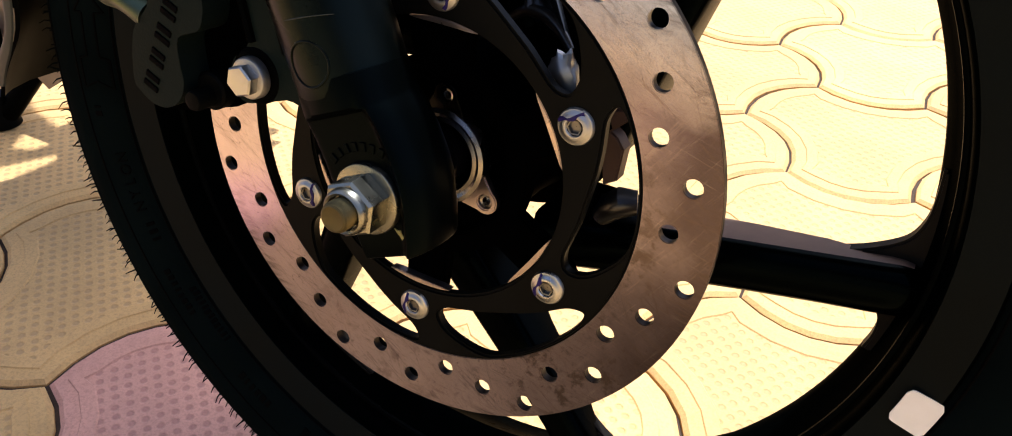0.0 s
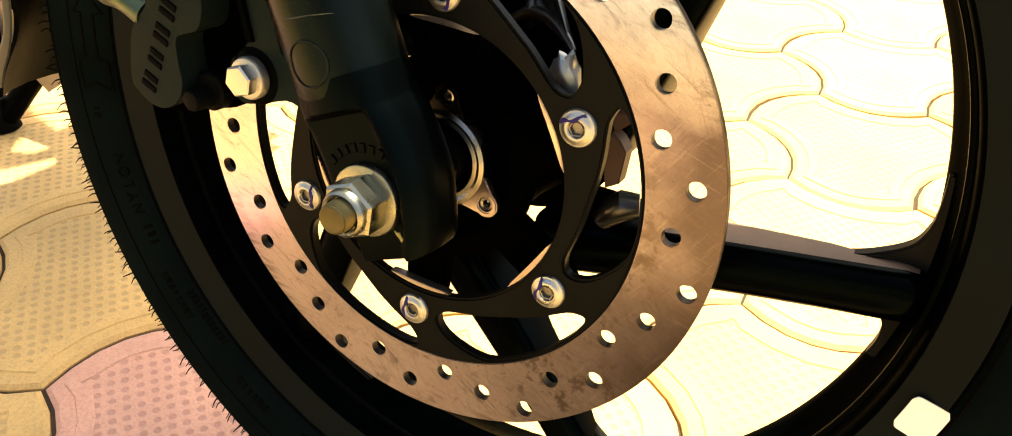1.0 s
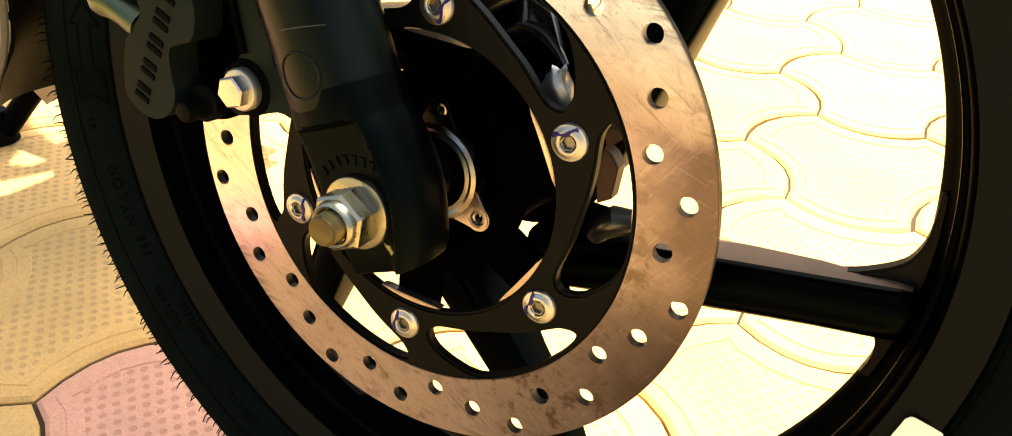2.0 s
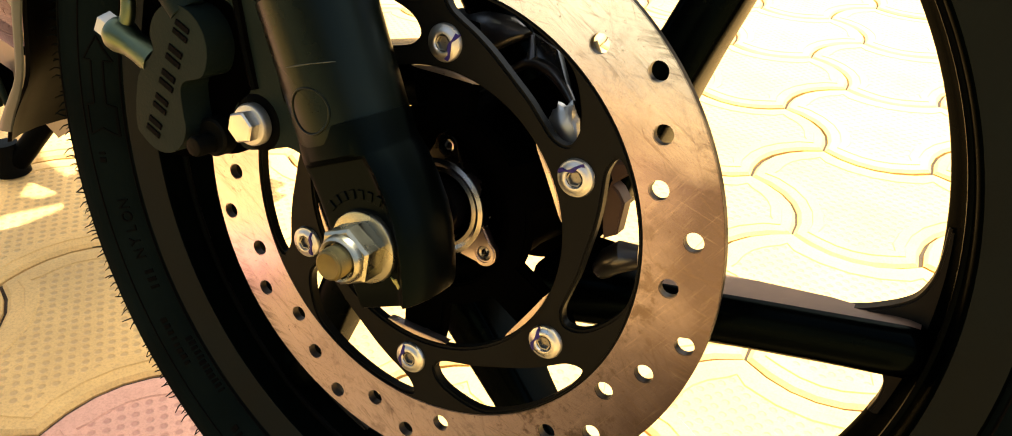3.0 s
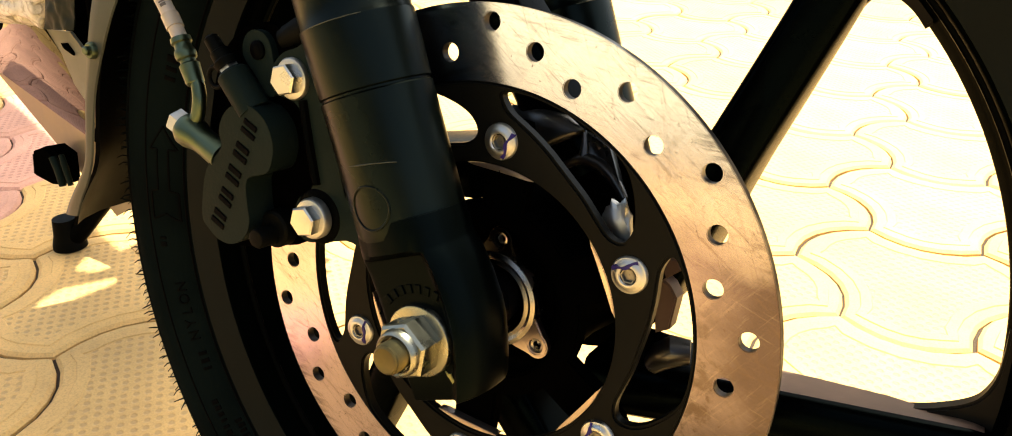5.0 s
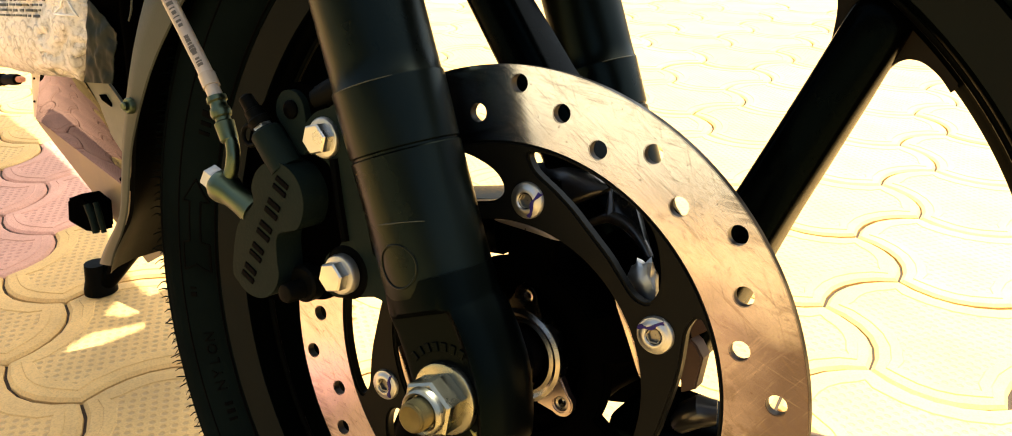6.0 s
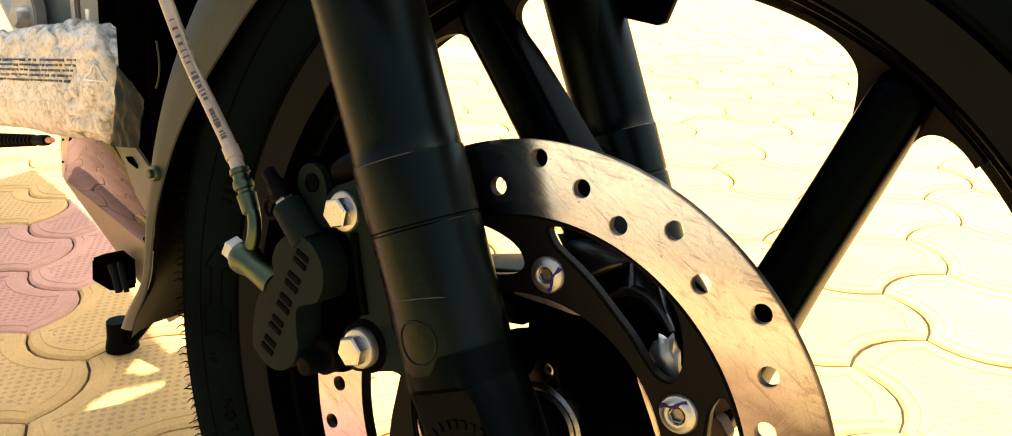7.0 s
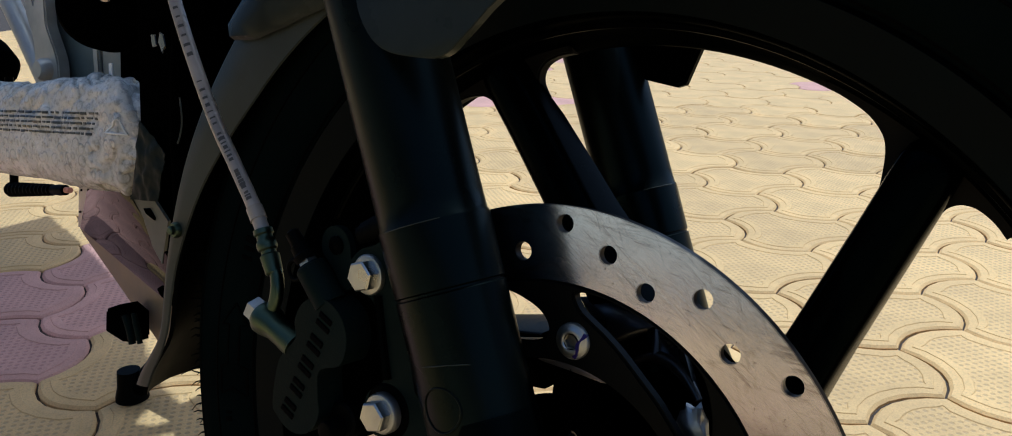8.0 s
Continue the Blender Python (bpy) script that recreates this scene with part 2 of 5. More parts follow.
def plate(outer, holes, y0, y1, bevel=0.0):
    """A flat piece in the wheel's plane, with holes, from y0 to y1."""
    bm = bmesh.new()
    edges = []
    for loop in (outer, *holes):
        vs = [bm.verts.new((x, y0, z)) for x, z in loop]
        edges += [bm.edges.new((vs[i], vs[(i + 1) % len(vs)])) for i in range(len(vs))]
    bmesh.ops.triangle_fill(bm, use_beauty=True, edges=edges)
    got = bmesh.ops.extrude_face_region(bm, geom=bm.faces[:])
    bmesh.ops.translate(bm, verts=[v for v in got["geom"] if isinstance(v, bmesh.types.BMVert)], vec=(0, y1 - y0, 0))
    if bevel:
        bmesh.ops.recalc_face_normals(bm, faces=bm.faces[:])
        rim = [e for e in bm.edges if len(e.link_faces) == 2 and e.calc_face_angle(0) > 1.0
               and abs(e.verts[0].co.y - e.verts[1].co.y) < 1e-6]
        bmesh.ops.bevel(bm, geom=rim, offset=bevel, segments=2, affect="EDGES", clamp_overlap=True)
    return bm


def ring(cx, cz, r, n=32, a0=0.0):
    return [(cx + r * math.cos(a0 + i * math.tau / n), cz + r * math.sin(a0 + i * math.tau / n)) for i in range(n)]


def polar(r, deg):
    return (r * math.cos(radians(deg)), r * math.sin(radians(deg)))


def spline(points, per=6, closed=True):
    """A smooth curve through points (Catmull-Rom)."""
    out, n = [], len(points)
    pts = [Vector(p) for p in points]
    last = n if closed else n - 1
    for i in range(last):
        a, b, c, d = ((pts[(i + k) % n] for k in (-1, 0, 1, 2)) if closed else
                      (pts[max(0, min(n - 1, i + k))] for k in (-1, 0, 1, 2)))
        for s in range(per):
            t = s / per
            out.append(0.5 * ((2 * b) + (c - a) * t + (2 * a - 5 * b + 4 * c - d) * t * t + (3 * b - a - 3 * c + d) * t ** 3))
    if not closed:
        out.append(pts[-1])
    return out


def tube(points, radii, n=14, caps=True):
    """A round bar along points; radii is one number or one for each point."""
    bm = bmesh.new()
    pts = [Vector(p) for p in points]
    if isinstance(radii, (int, float)):
        radii = [radii] * len(pts)
    rings, side = [], None
    for i, p in enumerate(pts):
        d = (pts[min(i + 1, len(pts) - 1)] - pts[max(i - 1, 0)]).normalized()
        if side is None:
            side = d.orthogonal().normalized()
        side = (side - d * side.dot(d)).normalized()
        up = d.cross(side)
        rings.append([bm.verts.new(p + (side * math.cos(k * math.tau / n) + up * math.sin(k * math.tau / n)) * radii[i]) for k in range(n)])
    for p, q in zip(rings, rings[1:]):
        for k in range(n):
            bm.faces.new((p[k], p[(k + 1) % n], q[(k + 1) % n], q[k]))
    if caps:
        bm.faces.new(rings[0])
        bm.faces.new(rings[-1][::-1])
    return bm


def join(*bms):
    out = bmesh.new()
    for one in bms:
        me = bpy.data.meshes.new("joined")
        one.to_mesh(me)
        one.free()
        out.from_mesh(me)
        bpy.data.meshes.remove(me)
    return out


def moved(bm, m):
    bm.transform(m)
    return bm


def block(x0, x1, y0, y1, z0, z1, bevel=0.002, segments=2):
    bm = bmesh.new()
    bmesh.ops.create_cube(bm, size=1)
    bm.transform(Matrix.Translation(((x0 + x1) / 2, (y0 + y1) / 2, (z0 + z1) / 2)) @ Matrix.Diagonal((x1 - x0, y1 - y0, z1 - z0, 1)))
    bmesh.ops.bevel(bm, geom=bm.edges[:], offset=bevel, segments=segments, affect="EDGES", clamp_overlap=True)
    return bm


def aim(p, d):
    """A pose at p whose y axis points along d."""
    return Matrix.Translation(p) @ Vector(d).to_track_quat("Y", "Z").to_matrix().to_4x4()


def hexagon(af, y0, y1, turn=0.0, chamfer=0.0008):
    r = af / math.sqrt(3)
    bm = bmesh.new()
    rows = []
    s = 1 if y0 > y1 else -1
    for y, k in ((y0, 1.0), (y1 + s * chamfer, 1.0), (y1, 0.90)):
        rows.append([bm.verts.new((r * k * math.cos(turn + i * math.tau / 6), y, r * k * math.sin(turn + i * math.tau / 6))) for i in range(6)])
    for p, q in zip(rows, rows[1:]):
        for i in range(6):
            bm.faces.new((p[i], p[(i + 1) % 6], q[(i + 1) % 6], q[i]))
    bm.faces.new(rows[0])
    bm.faces.new(rows[-1][::-1])
    return bm


# ---- unseen walls added behind the camera to shape reflections ----
PLASTER = painted("olive_cream_plaster", (0.40, 0.36, 0.25), 0.85, grain=160, bump=0.4, dust=0.3)
wall = thing("wall_south", Matrix.Translation((-3.0, -5.4, 0)), "unseen plain plastered wall with a coping, added for reflections", "wall")
tagged(wall, kind="structure")
part("wall_face", block(-11.0, 11.0, -0.115, 0.115, -0.02, 1.62, 0.006), PLASTER, wall, shift=None)
part("coping", block(-11.02, 11.02, -0.16, 0.16, 1.622, 1.70, 0.012), PLASTER, wall, shift=None)

# taller dark wall, also added, to dim reflections above the first
back_wall = thing("dark_back_wall", Matrix.Translation((-3.0, -7.2, 0)), "unseen plain dark stuccoed wall, added for dark reflections", "wall")
tagged(back_wall, kind="structure")
part("wall_face", block(-11.0, 11.0, -0.12, 0.12, -0.02, 4.0, 0.006), painted("dark_stucco", (0.050, 0.052, 0.045), 0.85, grain=160, bump=0.4, dust=0.2), back_wall, shift=None)

# ---- motorcycle ----
bike = thing("motorcycle", WHEEL, "black motorcycle leaning on its stand, disc-braked cast front wheel", "motorcycle")

# tyre
SIDE = [(0.033, 0.224), (0.0365, 0.2300), (0.0425, 0.236), (0.0465, 0.244), (0.050, 0.258), (0.0490, 0.267), (0.0455, 0.276),
        (0.0390, 0.2855), (0.0290, 0.2945), (0.016, 0.3015), (0.0, 0.305)]
SIDE = [tuple(v) for v in spline(SIDE, 3, closed=False)]
full = [(MID - y, r) for y, r in SIDE] + [(MID + y, r) for y, r in SIDE[-2::-1]]
tyre = part("tyre", lathe(full, 192), RUBBER, bike, "black rubber tyre with moulding hairs and raised sidewall marks")


def side_y(r):
    """The near sidewall's y at a radius."""
    for (ya, ra), (yb, rb) in zip(SIDE, SIDE[1:]):
        if ra <= r <= rb:
            return MID - (ya + (yb - ya) * (r - ra) / (rb - ra))
    return MID - SIDE[-1][0]


def on_side(bm, deg, r0):
    """Wrap a mesh (x clockwise, y out of the wall, z outward) on the near sidewall."""
    for v in bm.verts:
        r = r0 + v.co.z
        a = radians(deg) - v.co.x / r
        v.co = (r * math.cos(a), side_y(r) - v.co.y, r * math.sin(a))
    return bm


def lettering(text, size, depth):
    cu = bpy.data.curves.new("letters", "FONT")
    cu.body, cu.size, cu.extrude, cu.align_x, cu.align_y = text, size, depth, "CENTER", "CENTER"
    ob = new("letters", cu)
    me = bpy.data.meshes.new_from_object(ob.evaluated_get(bpy.context.evaluated_depsgraph_get()))
    bpy.data.objects.remove(ob)
    bm = bmesh.new()
    bm.from_mesh(me)
    bpy.data.meshes.remove(me)
    # x stays, the text's height becomes z and its depth y
    bm.transform(Matrix(((1, 0, 0, 0), (0, 0, 1, 0), (0, 1, 0, 0), (0, 0, 0, 1))))
    return bm


MARKS = painted("moulded_rubber_mark", (0.0008, 0.0008, 0.0008), 0.8, grain=500, dust=0.0, spec=0.03)
for text, deg in zip("NYLON", (-160.4, -162.3, -164.2, -166.1, -168.0)):
    part("sidewall_letter", on_side(lettering(text, 0.0088, 0.0006), deg, 0.2405), MARKS, tyre)
rnd = random.Random(4)
for start, count, r, size in ((-157.5, 3, 0.240, 0.005), (-150, 8, 0.244, 0.0042), (-146, 12, 0.236, 0.0035), (-131, 6, 0.243, 0.0048), (-118, 5, 0.241, 0.0075), (158, 3, 0.241, 0.006), (-175.5, 2, 0.246, 0.004)):
    bars = []
    for k in range(count):
        w = size * rnd.uniform(0.35, 0.8)
        bars.append(on_side(block(-w / 2, w / 2, -0.0006, 0.0005, -size / 2, size / 2, 0.0002, 1), start + k * math.degrees(size / 0.24), r + rnd.uniform(-0.0003, 0.0003)))
    tagged(part("sidewall_mark", join(*bars), MARKS, tyre), kind="stuff")
# direction arrow: a raised outline
arrow = [(0.031, 0), (0.0165, 0.0078), (0.0165, 0.0034), (-0.009, 0.0034), (-0.0105, 0.0078), (-0.028, 0.0078), (-0.0235, 0.0), (-0.028, -0.0078), (-0.0105, -0.0078), (-0.009, -0.0034), (0.0165, -0.0034), (0.0165, -0.0078)]
strips = []
for a, b in zip(arrow, arrow[1:] + arrow[:1]):
    a, b = Vector(a), Vector(b)
    d = b - a
    n = max(2, int(d.length / 0.003))
    bar = bmesh.new()
    rows = []
    for k in range(n + 1):
        p = a + d * (k / n)
        s = Vector((-d.y, d.x)).normalized() * 0.0007
        rows.append([bar.verts.new((q.x, h, q.y)) for q, h in ((p - s, -0.0006), (p - s * 0.6, 0.0005), (p + s * 0.6, 0.0005), (p + s, -0.0006))])
    for p, q in zip(rows, rows[1:]):
        for k in range(4):
            bar.faces.new((p[k], p[(k + 1) % 4], q[(k + 1) % 4], q[k]))
    strips.append(bar)
part("rotation_arrow", on_side(join(*strips), 175.3, 0.2425), MARKS, tyre)
# two fine rings on the sidewall
for r in (0.2325, 0.2535, 0.2725):
    y = side_y(r)
    part("sidewall_ring", lathe([(y + 0.0004, r - 0.0008), (y - 0.0005, r - 0.0003), (y - 0.0005, r + 0.0003), (y + 0.0004, r + 0.0008)], 192), MARKS, tyre)
# moulding hairs
hair = bmesh.new()
for k in range(360):
    for row in range(2):
        if rnd.random() < 0.12:
            continue
        deg = k + row * 0.45 + rnd.uniform(-0.22, 0.22)
        r = 0.2925 if row else 0.2855
        a = radians(deg)
        out = Vector((math.cos(a), 0, math.sin(a)))
        tan = Vector((-math.sin(a), 0, math.cos(a)))
        foot = out * r + Vector((0, side_y(r) + 0.0006, 0))
        d = (out * 0.75 + Vector((0, -0.75, 0)) + tan * rnd.uniform(-0.35, 0.35)).normalized()
        long_ = rnd.uniform(0.0035, 0.0075)
        path = [foot, foot + d * long_ * 0.55, foot + d * long_ + tan * rnd.uniform(-0.0012, 0.0012) + Vector((0, 0, -rnd.uniform(0.0004, 0.0020)))]
        s1 = d.orthogonal().normalized()
        s2 = d.cross(s1)
        rings = [[hair.verts.new(c + (s1 * math.cos(q) + s2 * math.sin(q)) * w) for q in (0, 2.09, 4.19)] for c, w in zip(path, (0.00062, 0.00052, 0.00034))]
        for ring0, ring1 in zip(rings, rings[1:]):
            for q in range(3):
                hair.faces.new((ring0[q], ring0[(q + 1) % 3], ring1[(q + 1) % 3], ring1[q]))
        hair.faces.new(rings[-1])
tagged(part("moulding_hair", hair, RUBBER, tyre, "fine rubber moulding hairs"), kind="stuff")

# rim
near_half = [(0.0, 0.1990), (0.0035, 0.1996), (0.0090, 0.2026), (0.0170, 0.2058), (0.0238, 0.2074), (0.0262, 0.2082), (0.0300, 0.2080), (0.0330, 0.2086), (0.0345, 0.2092), (0.0353, 0.2098), (0.0357, 0.2106), (0.0398, 0.2284), (0.0390, 0.2296), (0.0360, 0.2302), (0.0295, 0.2290)]
far_half = [(0.0040, 0.1994), (0.0130, 0.2055), (0.0230, 0.2112), (0.0330, 0.2140), (0.0338, 0.2160), (0.0338, 0.2240), (0.0328, 0.2278), (0.0295, 0.2285)]
full = [(MID - y, r) for y, r in near_half[::-1]] + [(MID + y, r) for y, r in far_half]
rim = part("rim", lathe(full + [(MID + 0.028, 0.222), (MID - 0.028, 0.222)], 192, close=True),
           BLACK_SATIN, bike, "black cast alloy rim with six spokes", sharp=28)


FLANGE = painted("brown_black_flange_paint", (0.0020, 0.0034, 0.0034), 0.5, dust=0.005, spec=0.05)
part("rim_bead", lathe([(MID - 0.0190, 0.2066), (MID - 0.0196, 0.2056), (MID - 0.0206, 0.2050), (MID - 0.0218, 0.2052), (MID - 0.0226, 0.2062), (MID - 0.0228, 0.2074)], 192), BLACK_CAST, rim)
part("rim_flange", lathe([(MID - 0.0350, 0.2101), (MID - 0.0359, 0.2107), (MID - 0.0400, 0.2282), (MID - 0.0393, 0.2289)], 192), FLANGE, rim)


def spoke_mesh(deg):
    """A leaning bar from hub to rim with a rounded end, on a thinner web that flares into the rim."""
    bm = bmesh.new()
    p = 0.0495

    def sweep(stations, c):
        rows = []
        for x, w, yf, yb in stations:
            sec = [(-w, yf + 0.006), (-w + c * 0.3, yf + 0.0026), (-w + c, yf + 0.0006), (-w * 0.42, yf - 0.0006), (0, yf - 0.0010), (w * 0.42, yf - 0.0006), (w - c, yf + 0.0006), (w - c * 0.3, yf + 0.0026), (w, yf + 0.006), (w, yb - 0.004), (w - c, yb), (-w + c, yb), (-w, yb - 0.004)]
            rows.append([bm.verts.new((x, y, -p + s)) for s, y in sec])
        k = len(rows[0])
        for q, r in zip(rows, rows[1:]):
            for i in range(k):
                bm.faces.new((q[i], q[(i + 1) % k], r[(i + 1) % k], r[i]))
        bm.faces.new(rows[0])
        bm.faces.new(rows[-1][::-1])

    sweep(((0.030, 0.0140, 0.040, 0.098), (0.05, 0.0135, 0.041, 0.092), (0.09, 0.0125, 0.0435, 0.080), (0.11, 0.0120, 0.0447, 0.0765), (0.13, 0.0118, 0.0455, 0.0750), (0.160, 0.0115, 0.046, 0.0715), (0.1850, 0.0115, 0.046, 0.0635),
           (0.1915, 0.0113, 0.0462, 0.0620), (0.1955, 0.0104, 0.0468, 0.0615), (0.1980, 0.0088, 0.0480, 0.0612), (0.1995, 0.0064, 0.0500, 0.0610)), 0.0034)
    # keep the outer end inside the rim's inner face
    for v in bm.verts:
        r = math.hypot(v.co.x, v.co.z)
        if r > 0.2066:
            v.co.x *= 0.2066 / r
            v.co.z *= 0.2066 / r
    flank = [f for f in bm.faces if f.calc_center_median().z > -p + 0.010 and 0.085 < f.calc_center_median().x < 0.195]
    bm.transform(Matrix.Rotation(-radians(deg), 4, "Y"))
    # flanks that face up get the paler coat that paints sun on them
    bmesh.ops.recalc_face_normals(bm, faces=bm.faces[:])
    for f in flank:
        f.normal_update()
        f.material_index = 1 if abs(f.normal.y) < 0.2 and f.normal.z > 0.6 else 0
    return bm


def spoke_web(deg):
    """The recessed web that flares from a spoke into the rim, with a round fillet on either side."""
    up = spline([(0.166, 0.0108), (0.174, 0.0124), (0.1805, 0.0145), (0.1870, 0.0172), (0.1920, 0.0206), (0.1955, 0.0258), (0.1978, 0.0320), (0.1992, 0.0410), (0.2000, 0.0510)], 4, closed=False)
    low = spline([(0.160, -0.0108), (0.170, -0.0108), (0.1775, -0.0114), (0.1815, -0.0136), (0.1836, -0.0168), (0.1842, -0.0215), (0.1826, -0.0282), (0.1795, -0.0345)], 4, closed=False)
    pts = [(a, b - 0.0495) for a, b in up]
    outer0, outer1 = math.atan2(pts[-1][1], pts[-1][0]), math.atan2(low[-1][1] - 0.0495, low[-1][0])
    pts += [(0.2070 * math.cos(outer0 + (outer1 - outer0) * k / 8), 0.2070 * math.sin(outer0 + (outer1 - outer0) * k / 8)) for k in range(9)]
    pts += [(a, b - 0.0495) for a, b in low[::-1]]
    bm = plate(pts, [], 0.0590, 0.0670, 0.0012)
    bm.transform(Matrix.Rotation(-radians(deg), 4, "Y"))
    return bm


for k in range(6):
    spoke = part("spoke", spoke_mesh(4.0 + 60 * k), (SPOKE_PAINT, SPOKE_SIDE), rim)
    part("web", spoke_web(4.0 + 60 * k), WEB_PAINT, spoke)
tape = bmesh.new()
layers = []
for lift in (0.0, 0.0006):
    sheet = []
    for i in range(13):
        v = i / 12
        r = 0.2158 + 0.0150 * v
        y = 0.0275
        end = min(v, 1 - v) * 0.0150
        cut_ = 0.0026 - math.sqrt(max(0.0, 0.0026 ** 2 - (0.0026 - min(0.0026, end)) ** 2))
        half_w = math.radians(2.35) - cut_ / r
        sheet.append([tape.verts.new((r * math.cos(radians(-19.7) + half_w * s), y - lift, r * math.sin(radians(-19.7) + half_w * s))) for s in (-1, -0.5, 0, 0.5, 1)])
    layers.append(sheet)
    for p, q in zip(sheet, sheet[1:]):
        for k in range(4):
            tape.faces.new((p[k], p[k + 1], q[k + 1], q[k]))
edge_of = lambda g: g[0] + [x[-1] for x in g[1:]] + g[-1][::-1][1:] + [x[0] for x in g[::-1]][1:-1]
pa, pb = edge_of(layers[0]), edge_of(layers[1])
for k in range(len(pa)):
    tape.faces.new((pa[k], pa[(k + 1) % len(pa)], pb[(k + 1) % len(pa)], pb[k]))
part("rim_label", tape, TAPE, rim, "small white paper label")

# hub
flange = []
for k in range(120):
    deg = 3 * k
    d = abs((deg - 22.71 + 30) % 60 - 30)
    flange.append(polar(0.0835 if d < 6 else 0.0835 - (d - 6) / 7 * 0.0375 if d < 13 else 0.046, deg))
hub = part("hub", join(lathe([(0.126, 0.016), (0.126, 0.032), (0.118, 0.046), (0.110, 0.056), (0.097, 0.056), (0.088, 0.043), (0.062, 0.040), (0.030, 0.040), (0.0145, 0.041), (0.0145, 0.030), (0.020, 0.026), (0.022, 0.012)], 96),
                       plate(flange, [ring(0, 0, 0.036, 48)], 0.0060, 0.0140, 0.0012)), HUB_BLACK, rim, "black hub with six disc mounting arms")
for k in range(6):
    deg = 22.71 + 60 * k
    cres = [polar(0.0640, deg - 15 + 30 * i / 12) for i in range(13)] + [polar(0.0640 - 0.0024 * math.sin(math.pi * i / 12) ** 0.6, deg + 15 - 30 * i / 12) for i in range(1, 12)]
    part("machined_seat", plate(cres, [], 0.0010, 0.0062, 0.0003), COPPERY, rim, "bright machined disc seat")
# web and weight seen through a window
def bowed(corners, bow, n=12, thick=0.003, bend=0.0):
    """A four-cornered sheet (top left, top right, foot right, foot left), bowed and bent outwards, with an edge."""
    p, q, r, s = (Vector(c) for c in corners)
    out = (q - p).cross(s - p).normalized()
    if out.y > 0:
        out.negate()
    bm = bmesh.new()
    grids = []
    for back in (0.0, thick):
        g = []
        for i in range(n + 1):
            v = i / n
            a, b = p + (s - p) * v, q + (r - q) * v
            g.append([bm.verts.new(a + (b - a) * (j / n) + out * ((bow * 16 * v * (1 - v) + bend * 4 * (1 - v ** 4)) * (j / n) * (1 - j / n) - back)) for j in range(n + 1)])
        grids.append(g)
        for i in range(n):
            for j in range(n):
                bm.faces.new((g[i][j], g[i][j + 1], g[i + 1][j + 1], g[i + 1][j]))
    rim_of = lambda g: g[0] + [x[-1] for x in g[1:]] + g[-1][::-1][1:] + [x[0] for x in g[::-1]][1:-1]
    a, b = rim_of(grids[0]), rim_of(grids[1])
    for i in range(len(a)):
        bm.faces.new((a[i], a[(i + 1) % len(a)], b[(i + 1) % len(a)], b[i]))
    return bm


part("hub_web", join(bowed([(0.0269, 0.041, 0.0752), (0.0427, 0.034, 0.0703), (0.0515, 0.029, 0.0527), (0.0291, 0.037, 0.0633)], -0.0022, 14),
                     tube(spline([(0.0171, 0.040, 0.0577), (0.0240, 0.038, 0.0612), (0.0291, 0.037, 0.0633), (0.0366, 0.036, 0.0623), (0.0428, 0.034, 0.0596), (0.0489, 0.031, 0.0549), (0.0534, 0.028, 0.0507)], 5, closed=False), [0.0016 + 0.0012 * math.sin(math.pi * k / 30) for k in range(31)], 14),
                     tube([(0.0274, 0.040, 0.0751), (0.0289, 0.038, 0.0697), (0.0291, 0.037, 0.0633)], [0.0012, 0.0017, 0.0026], 14)), SHEEN_BLACK, rim, "glossy black cast web behind the disc", sharp=70)
part("spoke_root", bowed([(-0.0159, 0.0485, 0.0811), (0.0059, 0.0485, 0.0860), (0.0284, 0.0370, 0.0765), (0.0053, 0.0330, 0.0653)], 0.0045, 18), SHEEN_BLACK, rim, "glossy black cast spoke root", sharp=70)
# black backing added so that no ground shows below the web
part("web_wall", plate([polar(0.040, 20 + 5 * k) for k in range(13)] + [polar(0.086, 76 - 5 * k) for k in range(11)], [], 0.050, 0.054, 0.001), HUB_BLACK, rim)
# brown light on the black ribs is put into their colour
BROWN = painted("brown_lit_rib_coat", (0.050, 0.030, 0.022), 0.5, dust=0.05, spec=0.2)
part("hub_rib", plate([(0.0699, 0.0276), (0.0784, 0.0283), (0.0799, 0.0235), (0.0724, 0.0178)], [], 0.030, 0.036, 0.0008), BROWN, rim, "brown-lit cast rib of the hub")
part("hub_rib", plate([(0.0718, 0.0183), (0.0755, 0.0155), (0.0787, 0.0104), (0.0764, -0.0042), (0.0701, -0.0074), (0.0691, 0.0031), (0.0704, 0.0131)], [], 0.0305, 0.040, 0.0008), BROWN, rim, "brown-lit cast rib of the hub")
part("hub_web", tube([(0.0691, 0.0340, -0.0240), (0.0743, 0.0320, -0.0173), (0.0791, 0.0320, -0.0140), (0.0856, 0.0340, -0.0137)], [0.0045, 0.0065, 0.0070, 0.0055], 18), SHEEN_BLACK, rim, "glossy black cast web behind the disc")
foil = bmesh.new()
bmesh.ops.create_icosphere(foil, subdivisions=3, radius=1)
for v in foil.verts:
    n = noise.noise(v.co * 1.7)
    k = 1 + 0.22 * noise.noise(v.co * 2.2 + Vector((4, 0, 1)))
    v.co = Vector((v.co.x * 0.0050 * (1 + 0.5 * n) * k, v.co.y * 0.005 * k, v.co.z * 0.0125 * (1 + 0.4 * n) * k))
